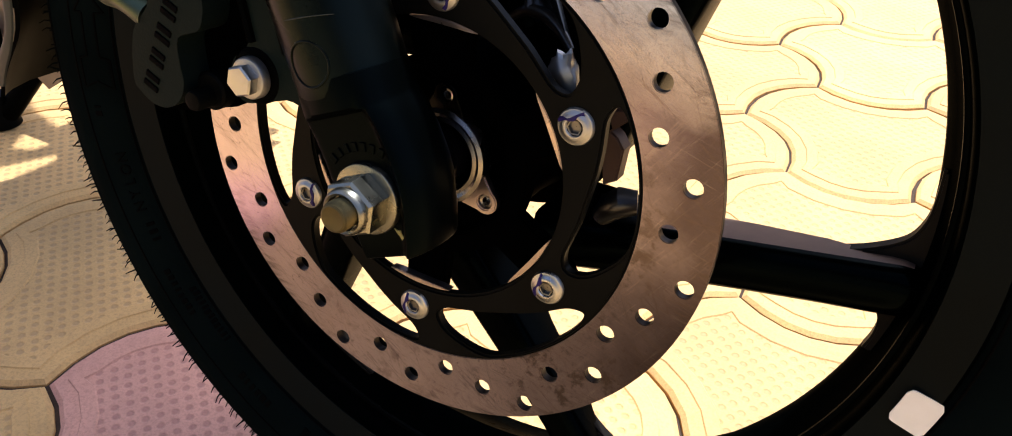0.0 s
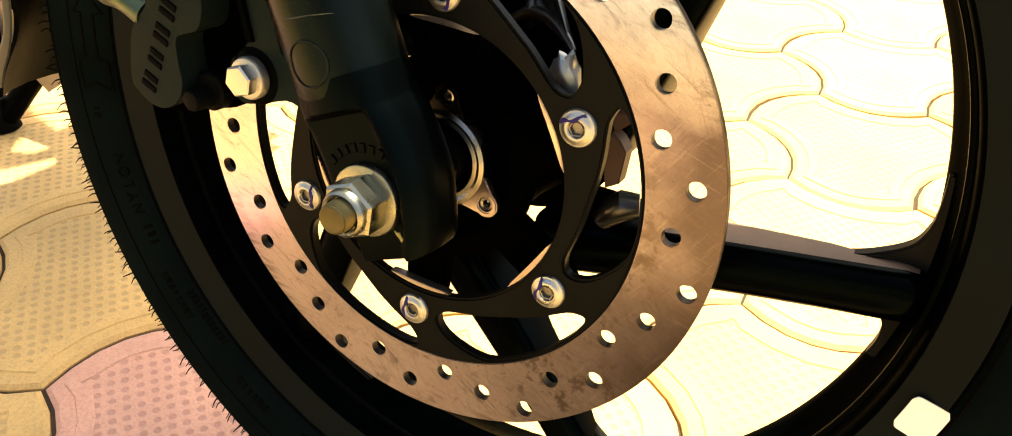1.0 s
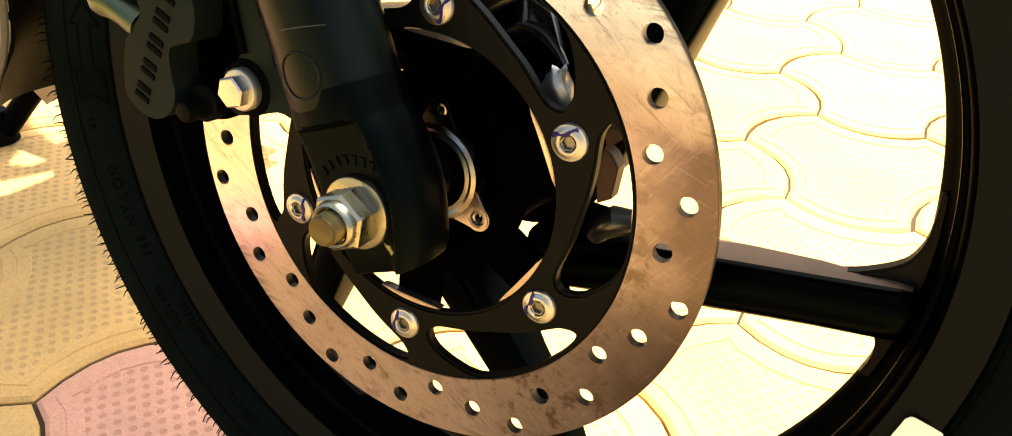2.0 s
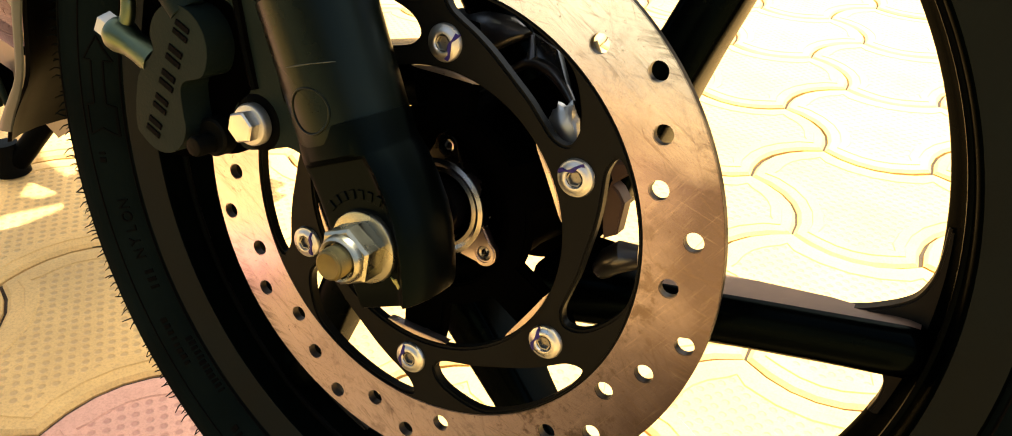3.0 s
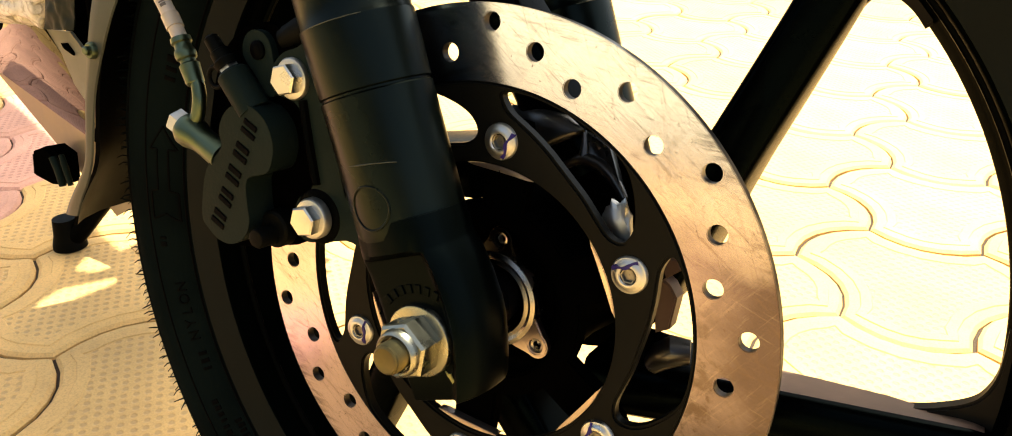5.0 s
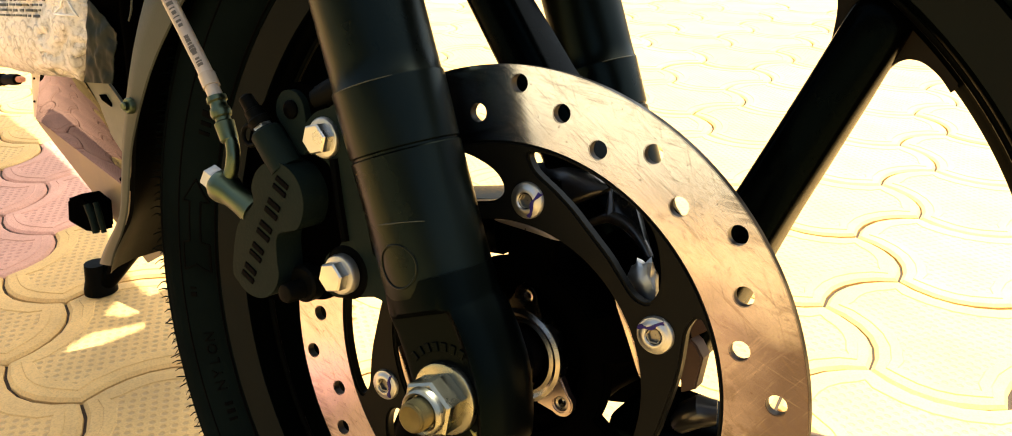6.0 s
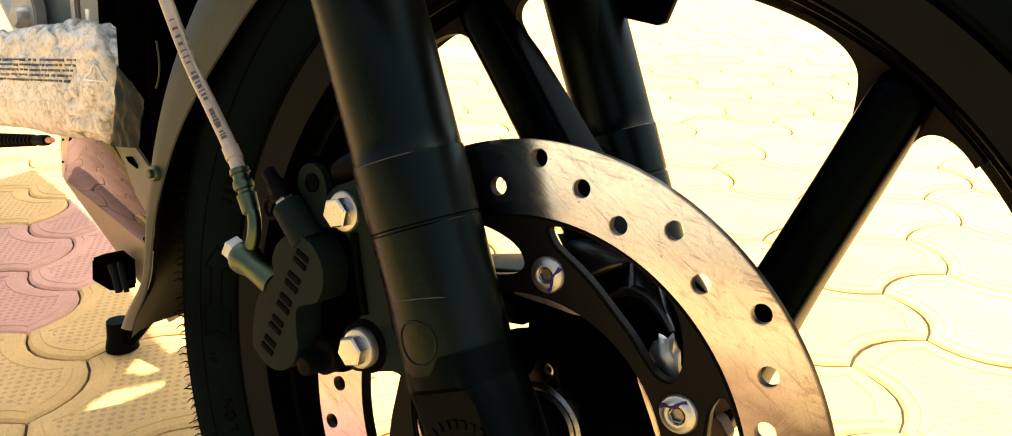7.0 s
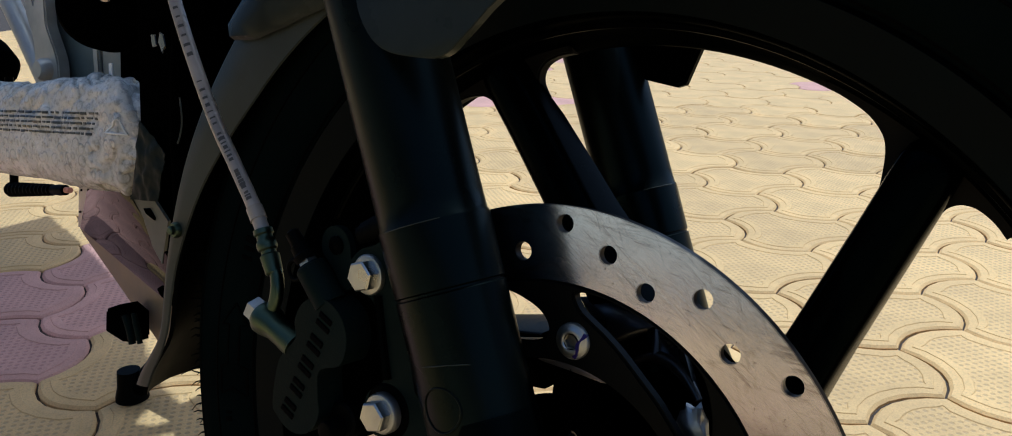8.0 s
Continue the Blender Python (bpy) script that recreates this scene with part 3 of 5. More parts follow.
part("balance_weight", moved(foil, Matrix.Translation((0.0575, 0.0150, 0.0439)) @ Matrix.Rotation(radians(-14), 4, "Y") @ Matrix.Diagonal((1.25, 1.0, 0.78, 1))), ZINC, rim, "crumpled bright metal weight", sharp=30)

# bearing cover ring with ears
ears = [(0.0032, 0.0282), (0.0226, -0.0180), (-0.0270, -0.0080)]
cover = part("bearing_cover", lathe([(0.016, 0.0155), (0.010, 0.0160), (0.0085, 0.0172), (0.0092, 0.0188), (0.0082, 0.0205), (0.0092, 0.0222), (0.0115, 0.0230), (0.016, 0.0230)], 72, close=True), RING, bike, "bright steel bearing cover ring with ears")
EAR_DARK = zinc("dark_ear_steel", (0.05, 0.046, 0.038), 0.3, (0.02, 0.02, 0.016))
for n, (x, z) in enumerate(ears):
    d = Vector((x, z)).normalized()
    s = Vector((-d.y, d.x))
    c = Vector((x, z))
    tip = [c + (d * math.cos(t) + s * math.sin(t)) * 0.0060 for t in [math.pi * (i / 10 - 0.5) for i in range(11)]]
    loop = [tuple(p) for p in [d * 0.021 - s * 0.0095] + tip + [d * 0.021 + s * 0.0095]]
    part("ear", plate(loop, [ring(x, z, 0.0036, 24)], 0.0098, 0.0145, 0.0006), COPPERY if n == 1 else EAR_DARK, cover)
    part("ear_screw", moved(lathe([(0.0180, 0.0035), (0.0118, 0.0035), (0.0113, 0.0030), (0.0116, 0.0020), (0.0150, 0.0018), (0.0155, 0.0002)], 20), Matrix.Translation((x, 0, z))), RING, cover)
part("axle_spacer", capped([(0.040, 0.0125), (-0.004, 0.0125), (-0.0055, 0.0115), (-0.0135, 0.0115)], 40), BLACK_GLOSS, bike, "black axle spacer and seal")
part("axle_spacer", capped([(0.110, 0.0125), (0.150, 0.0125)], 32), BLACK_GLOSS, bike, "black axle spacer and seal")

# brake disc
STEP, PHASE, TURN0 = 360 / 35, 26.58, 22.71
RADII = (0.1227, 0.1143, 0.1068, 0.1183, 0.1104)
drill = [ring(*polar(RADII[k % 5], PHASE + STEP - STEP * k), 0.0039, 18) for k in range(35)]
EDGE = zinc("dark_disc_edge", (0.040, 0.034, 0.030), 0.5, (0.02, 0.015, 0.012))
rotor = plate(ring(0, 0, 0.130, 180), [ring(0, 0, 0.0985, 160)] + drill, 0.0, 0.0042, 0.0003)
for face in rotor.faces:
    face.normal_update()
    face.material_index = 1 if abs(face.normal.y) < 0.9 else 0
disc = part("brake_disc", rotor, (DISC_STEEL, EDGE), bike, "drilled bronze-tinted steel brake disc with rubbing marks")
WINDOW = [(-1.7, 0.0935), (-0.8, 0.0908), (1.0, 0.0879), (4.0, 0.0856), (9.0, 0.0828), (15.0, 0.0797), (20.0, 0.0773), (26.0, 0.0752), (33.0, 0.0738), (40.0, 0.0726), (46.0, 0.0726), (49.4, 0.0747), (50.5, 0.0782), (48.6, 0.0836), (44.5, 0.0885),
          (38.5, 0.0938), (33.5, 0.0963), (26.0, 0.0968), (17.0, 0.0968), (8.0, 0.0966), (2.0, 0.0962), (-1.2, 0.0952)]
windows = [[tuple(v) for v in spline([polar(r, TURN0 + 60 * k - d) for d, r in WINDOW], 4)] for k in range(6)]
part("disc_carrier", plate(ring(0, 0, 0.0986, 160), windows + [ring(0, 0, 0.0645, 96)], -0.0006, 0.0056, 0.0011), CARRIER, disc, "black cast disc carrier with six swept arms")
for k in range(6):
    x, z = polar(0.0754, TURN0 + 60 * k)
    m = Matrix.Translation((x, 0, z))
    head = lathe([(0.0005, 0.0078), (-0.0014, 0.0078), (-0.0022, 0.0073), (-0.0024, 0.0062), (-0.0030, 0.0056), (-0.0035, 0.0045), (-0.0034, 0.0038), (-0.0028, 0.0034)], 36)
    bolt = part("disc_bolt", moved(head, m), ZINC, bike, "domed zinc socket bolt with a blue paint mark")
    socket = lathe([(-0.0028, 0.0034), (-0.0026, 0.0028), (-0.0010, 0.0027), (-0.0010, 0.0002)], 6)
    part("socket", moved(socket, m), SOCKET, bolt)
    mark = bmesh.new()
    pts = [(-0.0062 + 0.0118 * i / 10, 0.0040 + 0.0005 * math.sin(i * 0.9 + k)) for i in range(11)]
    rows = []
    for q, (u, w) in enumerate(pts):
        ru = math.hypot(u, w)
        y = -0.0038 if ru < 0.0048 else -0.0038 + (ru - 0.0048) * 0.55
        t = 0.0008 + 0.0003 * math.sin(q * 1.3 + k)
        rows.append([mark.verts.new(v) for v in ((u, y + 0.0012, w - t), (u, y, w - t * 0.8), (u, y, w + t * 0.8), (u, y + 0.0012, w + t))])
    for p, q in zip(rows, rows[1:]):
        for i in range(4):
            mark.faces.new((p[i], p[(i + 1) % 4], q[(i + 1) % 4], q[i]))
    part("paint_mark", moved(mark, m @ Matrix.Rotation(radians((-20, 112, 60, 92, -78, -72)[k]), 4, "Y")), BLUE_INK, bolt, "blue paint pen mark")

# fork legs
RAKE = 0.337
def fork_point(s, y):
    return Vector((-0.002 - RAKE * s, y, s))


def leg(y, side):
    """Round leg along the rake; its foot stands straight and is cut flat round the axle on the outer side."""
    prof = [(0.0385, 0.0), (0.0385, 0.0224), (0.0400, 0.0229), (0.0460, 0.0231), (0.0640, 0.0231), (0.0680, 0.0231), (0.0936, 0.0232), (0.0942, 0.0224), (0.0950, 0.0224), (0.0956, 0.0232),
            (0.1206, 0.0236), (0.1214, 0.0235), (0.1222, 0.0229), (0.1300, 0.0228), (0.42, 0.0232), (0.42, 0.0)]
    d = Vector((-RAKE, 0, 1)).normalized()
    upper = moved(lathe([(s * math.hypot(1, RAKE), r) for s, r in prof], 56), aim(fork_point(0, y), d))
    foot = bmesh.new()
    rows = []
    # sections square to the rake; the outer side is milled flat but for a rounded column along the front
    for z, cx, r, cut in ((0.046, -0.0175, 0.0222, 0.03), (0.040, -0.0154, 0.0228, 0.03), (0.0345, -0.0138, 0.0229, 0.0262), (0.0334, -0.0132, 0.0230, 0.0205), (0.0327, -0.0128, 0.0231, 0.0180), (0.0318, -0.0122, 0.0232, 0.0168), (0.0270, -0.0090, 0.0234, 0.0164), (0.018, -0.0045, 0.0236, 0.0164),
                          (0.008, -0.0005, 0.0238, 0.0164), (0.0, 0.0015, 0.0240, 0.0164), (-0.010, 0.0025, 0.0240, 0.0164), (-0.018, 0.0030, 0.0240, 0.0164), (-0.0250, 0.0030, 0.0240, 0.0164), (-0.0264, 0.0030, 0.0236, 0.0160), (-0.0270, 0.0030, 0.0224, 0.0148)):
        ring_ = []
        for k in range(96):
            a = k * math.tau / 96
            c, w = math.cos(a), r * math.sin(a)
            u = r * c
            if c > 0 and w > 0:
                e = 2 / 2.7
                u, w = r * c ** e, r * math.sin(a) ** e
            if u < 0 and z < 0.004:
                u *= 1 - 0.62 * min(1.0, (0.004 - z) / 0.031)
            lift = min(1.0, max(0.0, (u - 0.0120) / 0.0065))
            here = cut + (0.0215 - cut) * lift * lift * (3 - 2 * lift) if cut < 0.0215 else cut
            soft_ = -math.log(math.exp(-2400 * w) + math.exp(-2400 * here)) / 2400
            ring_.append(foot.verts.new((cx + u, y + side * soft_, z + 0.32 * u)))
        rows.append(ring_)
    for p, q in zip(rows, rows[1:]):
        for k in range(96):
            foot.faces.new((p[k], p[(k + 1) % 96], q[(k + 1) % 96], q[k]))
    foot.faces.new(rows[0])
    foot.faces.new(rows[-1][::-1])
    return upper, foot


LUG_PAINT = painted("black_axle_lug_paint", (0.0004, 0.0006, 0.0006), 0.34, bump=0.06, dust=0.0, spec=0.035, tint=COOL)
legs = []
for y, side in ((-0.027, -1), (0.161, 1)):
    upper, foot = leg(y, side)
    legs.append(part("fork_leg", upper, FORK_PAINT, bike, "black cast fork lower leg with satin paint"))
    part("axle_lug", foot, LUG_PAINT, legs[-1], "matt black cast axle lug")
fork_near, fork_far = legs
for k in range(9):
    deg = 140 - 11.5 * k
    bar = block(-0.0013, 0.0013, -0.0004, 0.0006, -0.0019, 0.0019, 0.0002, 1)
    x, z = polar(0.0212, deg)
    part("raised_mark", moved(bar, Matrix.Translation((x, -0.0437, z)) @ Matrix.Rotation(radians(90 - deg), 4, "Y")), LUG_PAINT, fork_near)
# a fleck of dry leaf stuck to the foot
part("leaf_fleck", moved(plate([(-0.0022, 0.0020), (-0.0006, 0.0012), (0.0006, 0.0016), (0.0012, 0.0002), (0.0024, -0.0010), (0.0014, -0.0026), (0.0004, -0.0010), (-0.0010, 0.0002)], [], -0.0004, 0.0004, 0.0001), Matrix.Translation((0.0140, -0.0437, -0.0125))), painted("dry_leaf", (0.22, 0.20, 0.06), 0.6, dust=0.1), fork_near, "yellow-green fleck of leaf")
# a pale scratch across the near leg
part("scratch", tube([(-0.0294, -0.0500, 0.0679), (-0.0249, -0.0503, 0.0690), (-0.0211, -0.0500, 0.0699), (-0.0179, -0.0491, 0.0706), (-0.0150, -0.0479, 0.0710), (-0.0122, -0.0466, 0.0714), (-0.0091, -0.0457, 0.0718)], [0.0001, 0.0003, 0.0003, 0.0002, 0.0002, 0.0002, 0.0001], 6), GREY_PLASTIC, fork_near)
# paint worn through along the step of each leg
for owner, y, a0, a1, r in ((fork_near, -0.027, 112, 44, 0.00022), (fork_far, 0.161, 56, 2, 0.00030)):
    arc = []
    for k in range(13):
        a = radians(a0 + (a1 - a0) * k / 12)
        across = Vector((1, 0, RAKE)).normalized()
        arc.append(fork_point(0.1209, y) + across * (0.0236 * math.cos(a)) + Vector((0, -0.0236 * math.sin(a), 0)))
    part("worn_edge", tube(arc, [0.0001] + [r] * 11 + [0.0001], 6), GREY_PLASTIC, owner)
# round boss and casting lines on the leg
seam = []
for k in range(41):
    q = k * math.tau / 40
    u, w = 0.0088 * math.cos(q), 0.0088 * math.sin(q)
    seam.append(fork_point(0.0525, -0.027) + Vector((1, 0, RAKE)).normalized() * u + Vector((-RAKE, 0, 1)).normalized() * w + Vector((0, -math.sqrt(0.0231 ** 2 - u * u), 0)))
part("boss", tube(seam, 0.00055, 10), FORK_PAINT, fork_near, "round cast boss")

axle = part("axle_nut", hexagon(0.0214, -0.0462, -0.0578, 0.32, 0.0012), NUT, bike, "dull zinc-plated axle nut with hexagon flats")
part("washer", capped([(-0.0425, 0.0153), (-0.0452, 0.0153), (-0.0460, 0.0148), (-0.0463, 0.0140)], 48), NUT, axle)
part("collar", lathe([(-0.0570, 0.0099), (-0.0592, 0.0096), (-0.0606, 0.0091), (-0.0613, 0.0083), (-0.0608, 0.0073), (-0.0575, 0.0068)], 40), NUT, axle)
thread = [(-0.058, 0.0064)]
for k in range(6):
    thread += [(-0.0598 - k * 0.001, 0.0064), (-0.0603 - k * 0.001, 0.0059)]
part("axle_end", capped(thread + [(-0.0662, 0.0058), (-0.0667, 0.0050), (-0.0662, 0.0030)], 36), BRASS, axle, "yellow passivated axle thread end")

# caliper bracket and bolts
outline = spline([(-0.030, 0.0330), (-0.046, 0.0305), (-0.0590, 0.0275), (-0.0700, 0.0262), (-0.0760, 0.0330), (-0.0735, 0.044), (-0.0640, 0.052), (-0.0660, 0.066), (-0.0700, 0.085), (-0.0825, 0.090), (-0.0850, 0.099), (-0.078, 0.107), (-0.066, 0.112), (-0.056, 0.126), (-0.040, 0.128), (-0.030, 0.09)], 5)
bracket = part("caliper_bracket", plate([tuple(v) for v in outline], [], -0.0350, -0.0180, 0.0022), CALIPER_GREY, bike, "black cast caliper bracket with ribs")
part("rib", tube([(-0.0668, -0.0350, 0.0885), (-0.0640, -0.0355, 0.070), (-0.0612, -0.0350, 0.0530)], 0.0021, 8), BLACK_CAST, bracket)
part("rib", tube([(-0.0560, -0.0345, 0.108), (-0.0500, -0.0350, 0.080), (-0.0440, -0.0345, 0.050)], 0.0018, 8), BLACK_CAST, bracket)
for x, y, z in ((-0.0612, -0.0414, 0.0388), (-0.0719, -0.0378, 0.0970)):
    m = Matrix.Translation((x, 0, z))
    part("bolt_boss", moved(capped([(-0.030, 0.0125), (y + 0.0064, 0.0122), (y + 0.0058, 0.0112)], 36), m), BLACK_CAST, bracket)
    b = part("caliper_bolt", moved(hexagon(0.0119, y + 0.0025, y - 0.0044, 0.22), m), ZINC, bike, "zinc hex flange bolt")
    part("flange", moved(capped([(y + 0.0050, 0.0090), (y + 0.0020, 0.0090), (y + 0.0010, 0.0084), (y + 0.0006, 0.0070)], 32), m), ZINC, b)

# caliper
def at(x, y, z):
    return Matrix.Translation((x, y, z))


C1, R1, C2, R2 = Vector((-0.0925, 0.0690)), 0.0166, Vector((-0.1092, 0.0362)), 0.0160
blob = [C1 + Vector(polar(R1, 196 - 27 * k)) for k in range(10)] + [Vector((-0.0928, 0.0528))] + [C2 + Vector(polar(R2, 18 - 26 * k)) for k in range(8)] + [Vector((-0.1195, 0.0530))]
lobes = plate([tuple(v) for v in spline(blob, 4)], [], -0.0450, -0.0200, 0.0036)
caliper = part("brake_caliper", lobes, CALIPER_GREY, bike, "dark grey coated two-piston brake caliper")
shell = [tuple(v) for v in spline([(-0.128, 0.020), (-0.118, 0.0135), (-0.092, 0.0185), (-0.074, 0.0250), (-0.068, 0.050), (-0.071, 0.090), (-0.078, 0.114), (-0.100, 0.118), (-0.120, 0.104), (-0.130, 0.080), (-0.136, 0.050)], 5)]
part("outer_body", plate(shell, [], -0.0300, -0.0050, 0.003), HUB_BLACK, caliper)
part("inner_body", plate(shell, [], 0.0090, 0.0260, 0.003), BLACK_CAST, caliper)
part("bridge", plate([polar(0.1325, 176), polar(0.1325, 160), polar(0.1325, 146), polar(0.142, 146), polar(0.143, 160), polar(0.140, 176)], [], -0.012, 0.016, 0.001), BLACK_CAST, caliper)
# raised bars where the maker's lettering stands
step = Vector((-0.0898 + 0.1125, 0, 0.0748 - 0.0329))
lean = math.degrees(math.atan2(step.z, step.x))
for k, (w, h) in enumerate(((0.0078, 0.0088), (0.0074, 0.0086), (0.0078, 0.0090), (0.0078, 0.0090), (0.0070, 0.0090))):
    c = Vector((-0.1130, -0.0440, 0.0315)) + step * (k / 4.0) * 1.04
    m = Matrix.Translation((c.x, -0.0451, c.z)) @ Matrix.Rotation(-radians(lean), 4, "Y")
    part("raised_mark", join(moved(block(-w / 2, -w * 0.10, -0.0004, 0.0007, -h * 0.5, h * 0.5, 0.0004, 2), m), moved(block(w * 0.08, w / 2, -0.0004, 0.0007, -h * 0.46, h * 0.48, 0.0004, 2), m)), MARKS, caliper)
# slide pin, guide lug, bleed nipple
part("slide_pin", join(moved(capped([(-0.034, 0.0048), (-0.0450, 0.0046), (-0.0462, 0.0040), (-0.0465, 0.0028)], 24), at(-0.0888, 0, 0.0263)), moved(capped([(-0.020, 0.0088), (-0.036, 0.0086), (-0.037, 0.0075)], 28), at(-0.0880, 0, 0.0285))), BLACK_PLASTIC, caliper)
lugp = [(-0.1030, 0.1040), (-0.1020, 0.1115), (-0.0970, 0.1155), (-0.0905, 0.1150), (-0.0860, 0.1100), (-0.0845, 0.1000), (-0.0840, 0.0900), (-0.0900, 0.0880), (-0.0960, 0.0960)]
glug = part("guide_lug", plate([tuple(v) for v in spline(lugp, 4)], [], -0.0335, -0.0285, 0.0008), CALIPER_GREY, caliper)
part("guide_pin", moved(capped([(-0.020, 0.0042), (-0.0345, 0.0042), (-0.0350, 0.0034)], 24), at(-0.0935, 0, 0.1073)), BLACK_CAST, caliper)
part("pin_boot", tube([(-0.0840, -0.026, 0.1120), (-0.0700, -0.026, 0.1175), (-0.0560, -0.026, 0.1210)], [0.0055, 0.0068, 0.0060], 16), BLACK_PLASTIC, caliper)
nip0, nip1 = Vector((-0.0945, -0.0385, 0.0850)), Vector((-0.1150, -0.0400, 0.1114))
nd = (nip1 - nip0).normalized()
L = (nip1 - nip0).length
part("bleed_boss", moved(capped([(-0.004, 0.0076), (0.0150, 0.0072), (0.0163, 0.0060)], 32), aim(nip0, nd)), CALIPER_GREY, caliper)
part("bleed_nipple", moved(hexagon(0.0080, 0.0155, 0.0198, 0.3), aim(nip0, nd)), ZINC, caliper)
part("bleed_cap", join(moved(capped([(0.0185, 0.0050), (0.0215, 0.0056), (0.0225, 0.0046), (0.0265, 0.0044), (0.0270, 0.0036), (L, 0.0034), (L + 0.001, 0.0022)], 28), aim(nip0, nd)),
                       tube([nip0 + nd * 0.0175 + Vector((-0.0050 - 0.0038 * math.cos(q) * 1.2, -0.0035, 0.0045 * math.sin(q) - 0.0035)) for q in [k * math.tau / 20 for k in range(21)]], 0.0011, 8)), BLACK_PLASTIC, caliper)
# banjo and hose
eb0, eb1 = Vector((-0.1365, -0.039, 0.0690)), Vector((-0.1140, -0.039, 0.0590))
part("banjo_elbow", tube([eb0 + (eb1 - eb0) * t for t in (-0.14, -0.10, 0.0, 0.12, 0.26, 0.38, 0.6, 1.0)], [0.0050, 0.0068, 0.0080, 0.0080, 0.0070, 0.0063, 0.0062, 0.0068], 24), OLIVE, caliper, "olive passivated banjo fitting")
bd = (eb0 - eb1).normalized()
part("banjo_bolt", moved(hexagon(0.0108, 0.0, 0.0060, 0.4), aim(eb0 + bd * 0.0028, bd)), ZINC, caliper, "zinc banjo bolt")
pipe = spline([(-0.1338, -0.0395, 0.0700), (-0.1300, -0.0385, 0.0760), (-0.1288, -0.0378, 0.0830), (-0.1300, -0.0368, 0.0885), (-0.1325, -0.0362, 0.0930)], 5, closed=False)
hose = part("brake_hose", tube(spline([(-0.1405, -0.0352, 0.1075), (-0.1510, -0.0335, 0.1215), (-0.1665, -0.0310, 0.1385), (-0.1900, -0.0280, 0.1668), (-0.2240, -0.0235, 0.2215), (-0.2500, -0.0180, 0.2750), (-0.2680, -0.0080, 0.3300), (-0.2650, 0.0200, 0.3900)], 8, closed=False), 0.0035, 18),
            painted("pale_hose_sleeve", (0.25, 0.217, 0.182), 0.3, grain=400, bump=0.2), bike, "pale grey brake hose with dark printed marks")
part("hose_pipe", tube(pipe, 0.0032, 16), OLIVE, hose)
fd = (Vector((-0.1409, -0.0352, 0.1080)) - Vector((-0.1323, -0.0364, 0.0905))).normalized()
part("hose_ferrule", moved(capped([(-0.001, 0.0034), (0.0, 0.0042), (0.0085, 0.0047), (0.0094, 0.0036), (0.0108, 0.0036), (0.0116, 0.0046), (0.0135, 0.0050), (0.0155, 0.0046), (0.0165, 0.0039), (0.0185, 0.0039), (0.0192, 0.0048), (0.0215, 0.0046)], 24), aim((-0.1323, -0.0364, 0.0905), fd)), OLIVE, hose, "olive crimped hose ferrule")
# printed bars along the hose
curve = spline([(-0.1405, -0.0352, 0.1075), (-0.1510, -0.0335, 0.1215), (-0.1665, -0.0310, 0.1385), (-0.1900, -0.0280, 0.1668), (-0.2240, -0.0235, 0.2215), (-0.2500, -0.0180, 0.2750)], 24, closed=False)
HOSE_INK = painted("dark_hose_ink", (0.050, 0.042, 0.030), 0.5, dust=0.0)
view = Vector((0.62, -0.76, 0.15)).normalized()
hose_rnd = random.Random(12)
for k in range(26, 118, 2):
    if k % 16 == 0 or k in (46, 82):
        continue
    p, d = curve[k], (curve[k + 1] - curve[k - 1]).normalized()
    out = (view - d * view.dot(d)).normalized()
    side = d.cross(out)
    ink = bmesh.new()
    half_w, half_l = hose_rnd.uniform(0.30, 0.50), hose_rnd.uniform(0.0003, 0.0011)
    rows = []
    for i in range(5):
        a = half_w * (i / 2 - 1)
        dirn = out * math.cos(a) + side * math.sin(a)
        rows.append([ink.verts.new(p + dirn * h + d * q) for h, q in ((0.0033, -half_l), (0.0036, -half_l), (0.0036, half_l), (0.0033, half_l))])
    for q, r in zip(rows, rows[1:]):
        for i in range(4):
            ink.faces.new((q[i], q[(i + 1) % 4], r[(i + 1) % 4], r[i]))
    part("printed_mark", ink, HOSE_INK, hose)
band = [Vector(v) for v in curve[13:22]]
part("clear_sleeve", tube(band, 0.0041, 18), painted("clear_sleeve", (0.24, 0.21, 0.17), 0.12, bump=0.02), hose)


# mudguard
def sector(a0, a1, n, section):
    bm = bmesh.new()
    rows = []
    for i in range(n + 1):
        t = i / n
        a = radians(a0 + (a1 - a0) * t)
        rows.append([bm.verts.new((r * math.cos(a), y, r * math.sin(a))) for y, r in section(t)])
    k = len(rows[0])
    for p, q in zip(rows, rows[1:]):
        for j in range(k):
            bm.faces.new((p[j], p[(j + 1) % k], q[(j + 1) % k], q[j]))
    bm.faces.new(rows[0])
    bm.faces.new(rows[-1][::-1])
    return bm


def shell_of(outer, thick):
    """Close an open section of (y, r) into a thin shell."""
    inner = []
    for y, r in outer[::-1]:
        k = (y - MID) / 0.062
        inner.append((y - thick * k, r - thick * (1 - min(1, abs(k)) * 0.7)))
    return outer + inner


def pick(table, x):
    for (xa, va), (xb, vb) in zip(table, table[1:]):
        if xa <= x <= xb:
            return va + (vb - va) * (x - xa) / (xb - xa)
    return table[-1][1]


